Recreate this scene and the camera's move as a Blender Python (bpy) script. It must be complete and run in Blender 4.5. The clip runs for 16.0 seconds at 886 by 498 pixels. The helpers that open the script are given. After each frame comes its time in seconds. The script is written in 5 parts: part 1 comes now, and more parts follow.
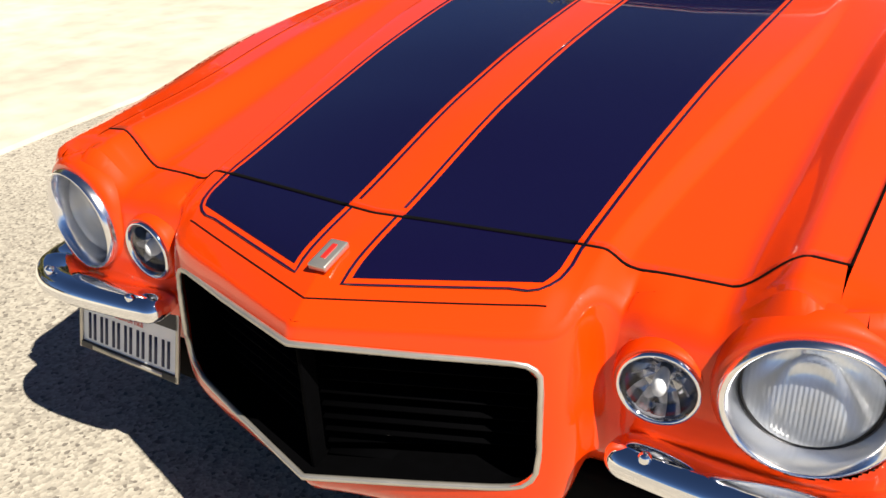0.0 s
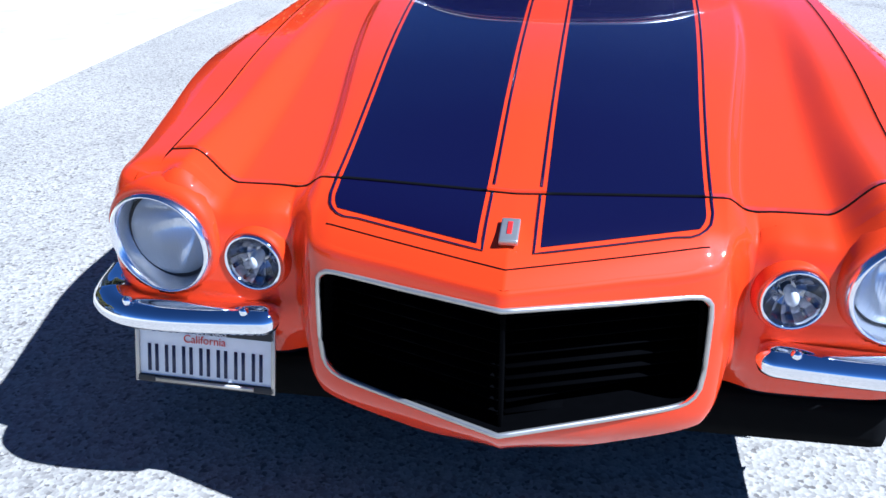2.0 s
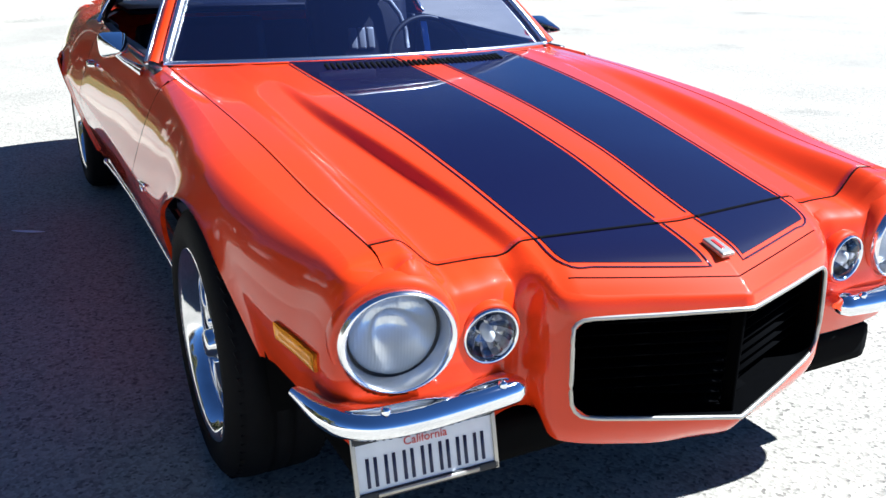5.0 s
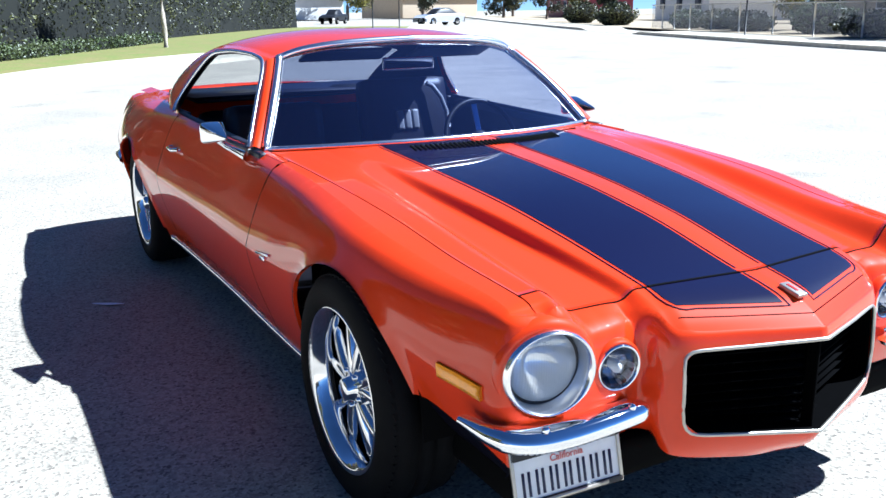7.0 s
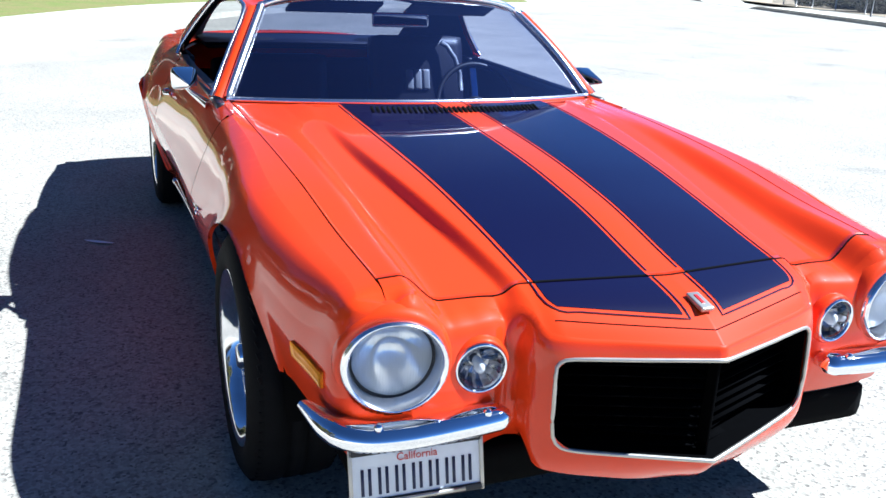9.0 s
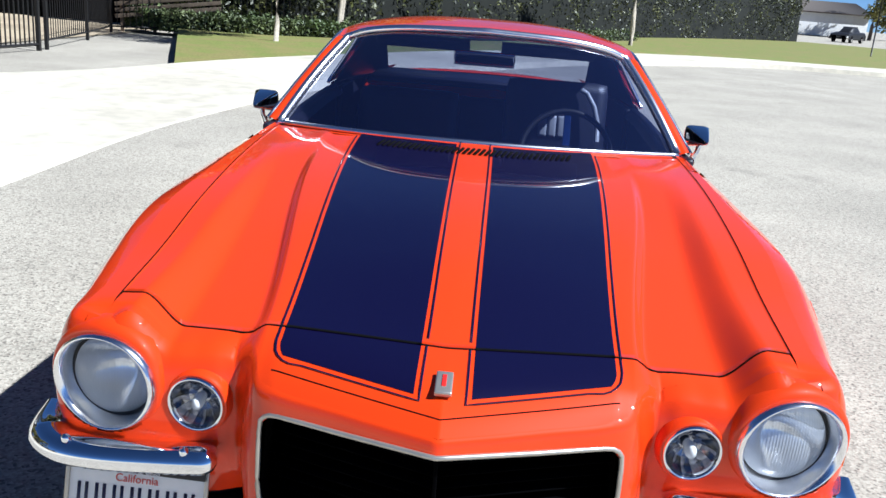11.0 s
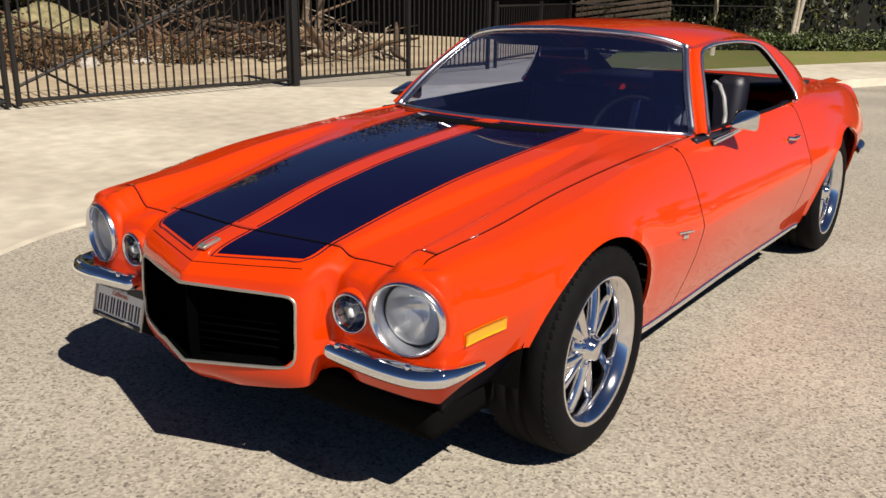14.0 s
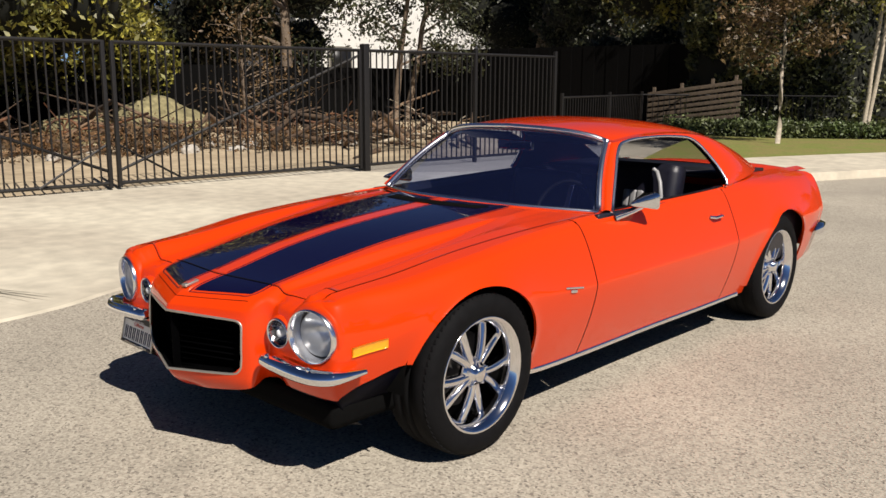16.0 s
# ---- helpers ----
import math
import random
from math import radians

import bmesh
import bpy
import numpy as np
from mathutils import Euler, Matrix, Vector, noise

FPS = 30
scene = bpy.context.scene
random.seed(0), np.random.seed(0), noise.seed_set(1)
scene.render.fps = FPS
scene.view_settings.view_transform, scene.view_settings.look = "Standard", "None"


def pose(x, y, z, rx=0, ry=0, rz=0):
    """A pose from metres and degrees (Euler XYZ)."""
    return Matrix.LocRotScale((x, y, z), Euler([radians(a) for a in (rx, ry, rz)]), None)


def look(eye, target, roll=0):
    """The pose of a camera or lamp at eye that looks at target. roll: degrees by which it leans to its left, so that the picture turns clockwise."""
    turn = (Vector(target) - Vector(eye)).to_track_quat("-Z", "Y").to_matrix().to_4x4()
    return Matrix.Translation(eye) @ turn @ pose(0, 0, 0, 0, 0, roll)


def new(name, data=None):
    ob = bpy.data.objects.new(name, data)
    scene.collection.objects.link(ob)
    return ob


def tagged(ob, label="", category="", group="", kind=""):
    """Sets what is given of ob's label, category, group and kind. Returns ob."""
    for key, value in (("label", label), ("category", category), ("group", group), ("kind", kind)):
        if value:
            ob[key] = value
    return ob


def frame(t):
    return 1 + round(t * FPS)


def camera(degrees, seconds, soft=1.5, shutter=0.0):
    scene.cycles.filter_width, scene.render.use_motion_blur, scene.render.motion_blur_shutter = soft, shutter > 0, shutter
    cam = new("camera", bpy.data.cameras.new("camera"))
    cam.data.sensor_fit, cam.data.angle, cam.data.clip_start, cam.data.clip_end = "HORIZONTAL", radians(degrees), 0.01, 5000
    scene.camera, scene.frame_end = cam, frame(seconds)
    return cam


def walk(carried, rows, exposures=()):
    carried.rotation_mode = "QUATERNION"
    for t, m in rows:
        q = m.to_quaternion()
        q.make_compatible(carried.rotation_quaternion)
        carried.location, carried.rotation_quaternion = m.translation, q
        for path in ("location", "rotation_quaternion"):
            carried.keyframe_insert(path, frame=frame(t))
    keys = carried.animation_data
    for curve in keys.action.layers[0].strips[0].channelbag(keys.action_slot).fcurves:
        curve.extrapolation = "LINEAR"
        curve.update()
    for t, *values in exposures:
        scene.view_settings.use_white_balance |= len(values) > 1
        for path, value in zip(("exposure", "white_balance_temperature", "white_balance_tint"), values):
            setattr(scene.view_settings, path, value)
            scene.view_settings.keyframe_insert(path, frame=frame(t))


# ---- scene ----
cam = camera(54.2, 16.0)
PATH = [
    (0, (0.693, -1.561, 1.195), (-0.235, -0.026, 0.309), -2.5),
    (0.5, (0.619, -1.68, 1.214), (-0.096, -0.05, 0.302), -2.5),
    (1, (0.481, -1.897, 1.224), (-0.086, -0.195, 0.339), -1.4),
    (1.5, (0.313, -1.963, 1.203), (-0.159, -0.188, 0.412), 0.3),
    (2, (0.099, -1.957, 1.211), (-0.197, -0.171, 0.362), -0.3),
    (2.5, (-0.109, -2.032, 1.237), (-0.167, -0.234, 0.363), 0.5),
    (3, (-0.351, -2.088, 1.228), (-0.25, -0.282, 0.375), 1.8),
    (3.2, (-0.439, -2.06, 1.21), (-0.283, -0.232, 0.413), 0.2),
    (5.3, (-1.239, -1.797, 1.218), (-0.355, -0.137, 0.536), 0.6),
    (5.5, (-1.279, -1.759, 1.231), (-0.397, -0.107, 0.53), 0.4),
    (6, (-1.426, -1.831, 1.251), (-0.504, -0.197, 0.557), -0.0),
    (6.5, (-1.572, -1.937, 1.29), (-0.576, -0.314, 0.676), 2.7),
    (7, (-1.621, -2.001, 1.295), (-0.695, -0.31, 0.762), -0.7),
    (7.5, (-1.612, -2.001, 1.303), (-0.686, -0.324, 0.726), -0.8),
    (8, (-1.497, -2.015, 1.298), (-0.61, -0.303, 0.767), 1.1),
    (8.5, (-1.283, -2.043, 1.295), (-0.492, -0.311, 0.684), 2.1),
    (9, (-1.122, -2.062, 1.294), (-0.403, -0.302, 0.672), 2.7),
    (9.5, (-0.876, -1.996, 1.275), (-0.353, -0.177, 0.628), 5.5),
    (10, (-0.586, -2.037, 1.295), (-0.185, -0.158, 0.742), 1.1),
    (10.2, (-0.454, -2.113, 1.298), (-0.149, -0.214, 0.75), 1.5),
    (12.3, (0.763, -2.023, 1.297), (0.019, -0.273, 0.678), 5.1),
    (12.5, (0.878, -2.067, 1.293), (0.021, -0.373, 0.663), 5.0),
    (13, (1.158, -2.123, 1.32), (0.272, -0.468, 0.628), 4.2),
    (13.5, (1.515, -2.106, 1.321), (0.468, -0.533, 0.668), 4.0),
    (14, (1.855, -2.184, 1.323), (0.726, -0.633, 0.757), 0.7),
    (14.5, (2.143, -2.25, 1.375), (0.995, -0.69, 0.875), 0.6),
    (15, (2.448, -2.266, 1.377), (1.157, -0.821, 0.881), 0.6),
    (15.5, (2.665, -2.333, 1.384), (1.369, -0.873, 0.949), 1.0),
    (16, (2.864, -2.403, 1.412), (1.527, -0.965, 1.032), 0.3),
]
EXPOSURES = [(0.0, 0.88, 6700, 10), (0.5, 1.0, 4750, 12), (1.0, 0.80, 6300, 10), (1.5, 0.83, 6550, 10), (2.0, 1.05, 4650, 13), (2.5, 0.93, 6300, 10), (3.0, 0.9, 6650, 10),
             (5.5, 1.42, 5050, 7), (8.0, 1.42, 5050, 7), (9.5, 1.34, 5050, 7), (10.0, 1.08, 5100, 7), (12.5, 0.72, 6400, 12), (13.0, 0.50, 6800, 12), (14.5, 0.22, 6700, 13), (16.0, 0.24, 6650, 13)]
walk(cam, [(t, look(eye, target, roll)) for t, eye, target, roll in PATH], EXPOSURES)
# ---------------------------------------------------------------- light
SUN = Vector((0.82, -0.25, 1.0)).normalized()
world = bpy.data.worlds.new("sky")
scene.world = world
world.use_nodes = True
wn = world.node_tree
sky = wn.nodes.new("ShaderNodeTexSky")
sky.sky_type = 'NISHITA'
sky.sun_disc = False
sky.sun_elevation = math.asin(SUN.z)
sky.sun_rotation = math.atan2(SUN.x, SUN.y)
sky.air_density, sky.dust_density, sky.ozone_density = 0.42, 0.0, 7.0
wn.links.new(sky.outputs[0], wn.nodes["Background"].inputs[0])
wn.nodes["Background"].inputs[1].default_value = 0.05
sun = new("sun", bpy.data.lights.new("sun", 'SUN'))
sun.data.energy, sun.data.angle, sun.data.color = 5.0, radians(0.53), (1.0, 0.95, 0.87)
sun.matrix_world = look(SUN * 60, (0, 0, 0))


# ---------------------------------------------------------------- materials
def material(name, color, rough=0.5, metal=0.0, coat=0.0, vary=0.12, scale=8.0, bump=0.0, bump_scale=200.0,
             second=None, second_scale=1.2, spec=0.5, objvary=0.0, coat_ior=1.5):
    """A principled surface whose colour wanders at two scales, with a fine relief."""
    m = bpy.data.materials.new(name)
    m.use_nodes = True
    t = m.node_tree
    p = t.nodes["Principled BSDF"]
    p.inputs["Roughness"].default_value = rough
    p.inputs["Metallic"].default_value = metal
    p.inputs["Coat Weight"].default_value = coat
    p.inputs["Coat Roughness"].default_value = 0.012
    p.inputs["Coat IOR"].default_value = coat_ior
    p.inputs["Specular IOR Level"].default_value = spec
    co = t.nodes.new("ShaderNodeTexCoord")
    if vary > 0:
        n1 = t.nodes.new("ShaderNodeTexNoise")
        n1.inputs["Scale"].default_value, n1.inputs["Detail"].default_value = scale, 6
        t.links.new(co.outputs["Object"], n1.inputs["Vector"])
        r = t.nodes.new("ShaderNodeMapRange")
        r.inputs["From Min"].default_value, r.inputs["From Max"].default_value = 0.3, 0.7
        r.inputs["To Min"].default_value, r.inputs["To Max"].default_value = 1 - vary, 1 + vary
        t.links.new(n1.outputs["Fac"], r.inputs["Value"])
        base = t.nodes.new("ShaderNodeMix")
        base.data_type = 'RGBA'
        base.inputs["A"].default_value = (*color, 1)
        base.inputs["B"].default_value = (*(second or color), 1)
        n2 = t.nodes.new("ShaderNodeTexNoise")
        n2.inputs["Scale"].default_value, n2.inputs["Detail"].default_value = second_scale, 4
        t.links.new(co.outputs["Object"], n2.inputs["Vector"])
        r2 = t.nodes.new("ShaderNodeMapRange")
        r2.inputs["From Min"].default_value, r2.inputs["From Max"].default_value = 0.38, 0.62
        t.links.new(n2.outputs["Fac"], r2.inputs["Value"])
        t.links.new(r2.outputs["Result"], base.inputs["Factor"])
        mul = t.nodes.new("ShaderNodeMix")
        mul.data_type, mul.blend_type = 'RGBA', 'MULTIPLY'
        mul.inputs["Factor"].default_value = 1
        t.links.new(base.outputs["Result"], mul.inputs["A"])
        t.links.new(r.outputs["Result"], mul.inputs["B"])
        last = mul.outputs["Result"]
        if objvary > 0:
            geo = t.nodes.new("ShaderNodeNewGeometry")
            r3 = t.nodes.new("ShaderNodeMapRange")
            r3.inputs["To Min"].default_value, r3.inputs["To Max"].default_value = 1 - objvary, 1 + objvary
            t.links.new(geo.outputs["Random Per Island"], r3.inputs["Value"])
            m2 = t.nodes.new("ShaderNodeMix")
            m2.data_type, m2.blend_type = 'RGBA', 'MULTIPLY'
            m2.inputs["Factor"].default_value = 1
            t.links.new(last, m2.inputs["A"])
            t.links.new(r3.outputs["Result"], m2.inputs["B"])
            last = m2.outputs["Result"]
        t.links.new(last, p.inputs["Base Color"])
    else:
        p.inputs["Base Color"].default_value = (*color, 1)
    if bump > 0:
        n3 = t.nodes.new("ShaderNodeTexNoise")
        n3.inputs["Scale"].default_value, n3.inputs["Detail"].default_value = bump_scale, 4
        t.links.new(co.outputs["Object"], n3.inputs["Vector"])
        b = t.nodes.new("ShaderNodeBump")
        b.inputs["Strength"].default_value, b.inputs["Distance"].default_value = bump, 0.01
        t.links.new(n3.outputs["Fac"], b.inputs["Height"])
        t.links.new(b.outputs["Normal"], p.inputs["Normal"])
    return m


def glass_material(name, color, rough=0.0, ior=1.45):
    m = bpy.data.materials.new(name)
    m.use_nodes = True
    t = m.node_tree
    t.nodes.remove(t.nodes["Principled BSDF"])
    out = t.nodes["Material Output"]
    tr = t.nodes.new("ShaderNodeBsdfTransparent")
    tr.inputs["Color"].default_value = (*color, 1)
    gl = t.nodes.new("ShaderNodeBsdfGlossy")
    gl.inputs["Roughness"].default_value = rough
    fr = t.nodes.new("ShaderNodeFresnel")
    fr.inputs["IOR"].default_value = ior
    mix = t.nodes.new("ShaderNodeMixShader")
    t.links.new(fr.outputs[0], mix.inputs[0])
    t.links.new(tr.outputs[0], mix.inputs[1])
    t.links.new(gl.outputs[0], mix.inputs[2])
    t.links.new(mix.outputs[0], out.inputs["Surface"])
    return m


PAINT = material("red_orange_paint", (0.68, 0.041, 0.0004), 0.45, 0.0, 1.0, 0.03, 900, 0.0, spec=0.08, coat_ior=1.43)
# blue in the base stands for reflected sky; the paint itself is black
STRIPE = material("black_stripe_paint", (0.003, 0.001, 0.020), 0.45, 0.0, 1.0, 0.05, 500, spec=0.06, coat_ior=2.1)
CHROME = material("chrome", (0.86, 0.87, 0.90), 0.035, 1.0, 0.0, 0.04, 14, 0.0)
ALLOY = material("polished_alloy", (0.80, 0.80, 0.82), 0.09, 1.0, 0.0, 0.05, 30)
BLACK = material("black_plastic", (0.010, 0.010, 0.011), 0.45, 0, 0, 0.15, 40)
VALANCE = material("black_valance_paint", (0.002, 0.002, 0.007), 0.6, 0, 0.04, 0.1, 60, spec=0.08)
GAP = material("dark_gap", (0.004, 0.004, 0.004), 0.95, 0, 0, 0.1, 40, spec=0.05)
RUBBER = material("tyre_rubber", (0.0055, 0.0055, 0.006), 0.75, 0, 0, 0.2, 25, 0.12, 240, spec=0.10)
BEZEL = material("satin_polished_metal", (0.90, 0.90, 0.92), 0.2, 1.0, 0, 0.04, 30)
BRIGHT = material("bright_moulding", (0.88, 0.88, 0.92), 0.27, 1.0, 0, 0.04, 30)
TRIM = material("satin_trim", (0.50, 0.47, 0.41), 0.35, 0.75, 0, 0.08, 30)
VINYL = material("black_vinyl", (0.009, 0.009, 0.017), 0.42, 0, 0, 0.2, 30, 0.1, 500)
AMBER = material("amber_lens", (0.95, 0.36, 0.01), 0.18, 0, 0.6, 0.08, 60)
IRON = material("rusted_iron", (0.045, 0.04, 0.038), 0.6, 0.2, 0, 0.3, 30)


# ---------------------------------------------------------------- mesh helpers
def part(name, bm, mat, parent=None, label="", smooth=True):
    """Links a bmesh as one mesh object under a thing or a part."""
    me = bpy.data.meshes.new(name)
    if smooth:
        for f in bm.faces:
            f.smooth = True
    bm.to_mesh(me)
    bm.free()
    me.materials.append(mat)
    ob = new(name, me)
    if parent is not None:
        ob.parent = parent
    if label:
        ob["label"] = label
    return ob


def empty(name, at=(0, 0, 0)):
    ob = new(name)
    ob.location = at
    return ob


def curve_of(table):
    """A smooth function through (key, value...) rows: cubic with monotone-free Catmull slopes."""
    k = np.array([r[0] for r in table], float)
    v = np.array([r[1:] for r in table], float)
    d = np.zeros_like(v)
    d[1:-1] = (v[2:] - v[:-2]) / (k[2:] - k[:-2])[:, None]
    d[0], d[-1] = (v[1] - v[0]) / (k[1] - k[0]), (v[-1] - v[-2]) / (k[-1] - k[-2])

    known = {}

    def f(x):
        x = float(min(max(x, k[0]), k[-1]))
        if x in known:
            return known[x]
        i = min(int(np.searchsorted(k, x, side='right')) - 1, len(k) - 2)
        h = k[i + 1] - k[i]
        s = (x - k[i]) / h
        r = ((2 * s**3 - 3 * s**2 + 1) * v[i] + (s**3 - 2 * s**2 + s) * h * d[i]
             + (3 * s**2 - 2 * s**3) * v[i + 1] + (s**3 - s**2) * h * d[i + 1])
        known[x] = float(r[0]) if len(r) == 1 else r
        return known[x]
    return f


def sstep(a, b, x):
    s = min(max((x - a) / (b - a), 0.0), 1.0)
    return s * s * (3 - 2 * s)


def add_grid(bm, f, us, vs, keep=None, flange=0.0, inside=(0, 1.2, 0.45)):
    """Adds the sheet f(u, v) over the given steps; flange: the depth of a lip turned in along its border."""
    pts = [[Vector(f(u, v)) for v in vs] for u in us]
    rows = [[bm.verts.new(p) for p in r] for r in pts]
    for i in range(len(us) - 1):
        for j in range(len(vs) - 1):
            if keep is None or keep((us[i] + us[i + 1]) / 2, (vs[j] + vs[j + 1]) / 2):
                bm.faces.new((rows[i][j], rows[i + 1][j], rows[i + 1][j + 1], rows[i][j + 1]))
    if flange:
        nu, nv = len(us), len(vs)
        ring = ([(i, 0) for i in range(nu)] + [(nu - 1, j) for j in range(1, nv)]
                + [(i, nv - 1) for i in range(nu - 2, -1, -1)] + [(0, j) for j in range(nv - 2, 0, -1)])
        low = []
        for i, j in ring:
            a, b = pts[min(i + 1, nu - 1)][j] - pts[max(i - 1, 0)][j], pts[i][min(j + 1, nv - 1)] - pts[i][max(j - 1, 0)]
            n = a.cross(b)
            if n.length < 1e-9:
                n = Vector((0, 0, 1))
            n.normalize()
            c = Vector((0, pts[i][j].y, inside[2])) if inside is not None else pts[i][j] - Vector((0, 0, 1))
            if n.dot(pts[i][j] - c) < 0:
                n = -n
            low.append(bm.verts.new(pts[i][j] - n * flange))
        for q in range(len(ring)):
            r = (q + 1) % len(ring)
            a, b = rows[ring[q][0]][ring[q][1]], rows[ring[r][0]][ring[r][1]]
            try:
                bm.faces.new((a, b, low[r], low[q]))
            except ValueError:
                pass
    return rows


def grid(f, nu, nv, keep=None, flange=0.0, u=(0, 1), v=(0, 1), inside=(0, 1.2, 0.45)):
    bm = bmesh.new()
    add_grid(bm, f, list(np.linspace(*u, nu)), list(np.linspace(*v, nv)), keep, flange, inside)
    bm.normal_update()
    return bm


def add_box(bm, size, m=Matrix(), bevel=0.0):
    r = bmesh.ops.create_cube(bm, size=1, matrix=m @ Matrix.Diagonal((*size, 1)))
    if bevel:
        edges = list({e for v in r["verts"] for e in v.link_edges})
        bmesh.ops.bevel(bm, geom=edges, offset=bevel, segments=2, affect='EDGES', profile=0.7)


def box(size, at=(0, 0, 0), bevel=0.0, turn=(0, 0, 0)):
    bm = bmesh.new()
    add_box(bm, size, pose(*at, *turn), bevel)
    return bm


def add_tube(bm, path, radius, n=8, closed=False, squash=None):
    """A round (or squashed) tube along a list of points; radius may be a number or a list."""
    pts = [Vector(p) for p in path]
    k = len(pts)
    rad = radius if isinstance(radius, (list, tuple)) else [radius] * k
    rings = []
    up = Vector((0, 0, 1))
    for i in range(k):
        a = pts[(i + 1) % k if closed else min(i + 1, k - 1)] - pts[(i - 1) % k if closed else max(i - 1, 0)]
        a.normalize()
        side = a.cross(up)
        if side.length < 1e-3:
            side = a.cross(Vector((0, 1, 0)))
        side.normalize()
        top = side.cross(a)
        sx, sz = squash or (1, 1)
        rings.append([bm.verts.new(pts[i] + rad[i] * (sx * math.cos(q) * side + sz * math.sin(q) * top))
                      for q in [2 * math.pi * j / n for j in range(n)]])
    for i in range(k if closed else k - 1):
        a, b = rings[i], rings[(i + 1) % k]
        for j in range(n):
            bm.faces.new((a[j], a[(j + 1) % n], b[(j + 1) % n], b[j]))
    if not closed:
        bm.faces.new(rings[0])
        bm.faces.new(list(reversed(rings[-1])))


def tube(path, radius, n=8, closed=False, squash=None):
    bm = bmesh.new()
    add_tube(bm, path, radius, n, closed, squash)
    bm.normal_update()
    return bm


def lathe(profile, n=48, m=Matrix()):
    """Turns (radius, height) rows about the z axis of m."""
    bm = bmesh.new()
    rings = []
    for r, h in profile:
        if r < 1e-6:
            rings.append([bm.verts.new(m @ Vector((0, 0, h)))])
        else:
            rings.append([bm.verts.new(m @ Vector((r * math.cos(q), r * math.sin(q), h)))
                          for q in [2 * math.pi * j / n for j in range(n)]])
    for a, b in zip(rings, rings[1:]):
        for j in range(n):
            k = (j + 1) % n
            if len(a) == 1 and len(b) == 1:
                continue
            if len(a) == 1:
                bm.faces.new((a[0], b[k], b[j]))
            elif len(b) == 1:
                bm.faces.new((a[j], a[k], b[0]))
            else:
                bm.faces.new((a[j], a[k], b[k], b[j]))
    bmesh.ops.recalc_face_normals(bm, faces=bm.faces)
    return bm


# ---------------------------------------------------------------- the car: its form
# x to its left side, y towards its tail, z up; the front axle lies at y = 0, the rear axle at y = 2.743
PLAN = curve_of([(0, 0, -0.835), (1, 0.17, -0.776), (2, 0.333, -0.718), (3, 0.376, -0.650), (3.6, 0.398, -0.645), (4.2, 0.432, -0.652),
                 (5, 0.53, -0.657), (6, 0.645, -0.652), (7, 0.736, -0.622), (8, 0.770, -0.50), (9, 0.812, -0.30),
                 (10, 0.852, 0.0), (11, 0.864, 0.4), (12, 0.866, 0.8), (13, 0.866, 1.4), (14, 0.878, 2.0),
                 (15, 0.900, 2.55), (16, 0.890, 3.0), (17, 0.845, 3.4), (18, 0.755, 3.62), (19, 0.42, 3.70), (20, 0, 3.72)])
# at the same steps: height of the top edge, how far it leans in there, roundness of the crown, and the lower edge
RISE = curve_of([(0, 0.592, 0.010, 0.012, 0.276), (1, 0.592, 0.010, 0.012, 0.291), (2, 0.590, 0.012, 0.014, 0.318),
                 (3, 0.600, 0.010, 0.020, 0.340), (4, 0.640, 0.004, 0.052, 0.335), (4.8, 0.645, 0.004, 0.046, 0.335), (5.4, 0.670, 0.006, 0.036, 0.335),
                 (6, 0.683, 0.004, 0.026, 0.335), (7, 0.690, 0.018, 0.036, 0.345), (8, 0.704, 0.028, 0.054, 0.395),
                 (9, 0.722, 0.034, 0.068, 0.42), (10, 0.762, 0.046, 0.066, 0.25), (11, 0.797, 0.078, 0.058, 0.21),
                 (12, 0.815, 0.098, 0.040, 0.20), (13, 0.826, 0.104, 0.022, 0.20), (14, 0.838, 0.104, 0.022, 0.20),
                 (15, 0.850, 0.112, 0.066, 0.22), (16, 0.850, 0.11, 0.11, 0.26), (17, 0.840, 0.10, 0.10, 0.30),
                 (18, 0.830, 0.06, 0.06, 0.32), (19, 0.83, 0.04, 0.04, 0.32), (20, 0.83, 0.04, 0.04, 0.32)])
CREASE = curve_of([(0, 0.45), (3, 0.45), (6, 0.50), (8, 0.53), (10, 0.60), (11, 0.565), (12, 0.55), (14, 0.56), (15, 0.60), (17, 0.60), (20, 0.60)])


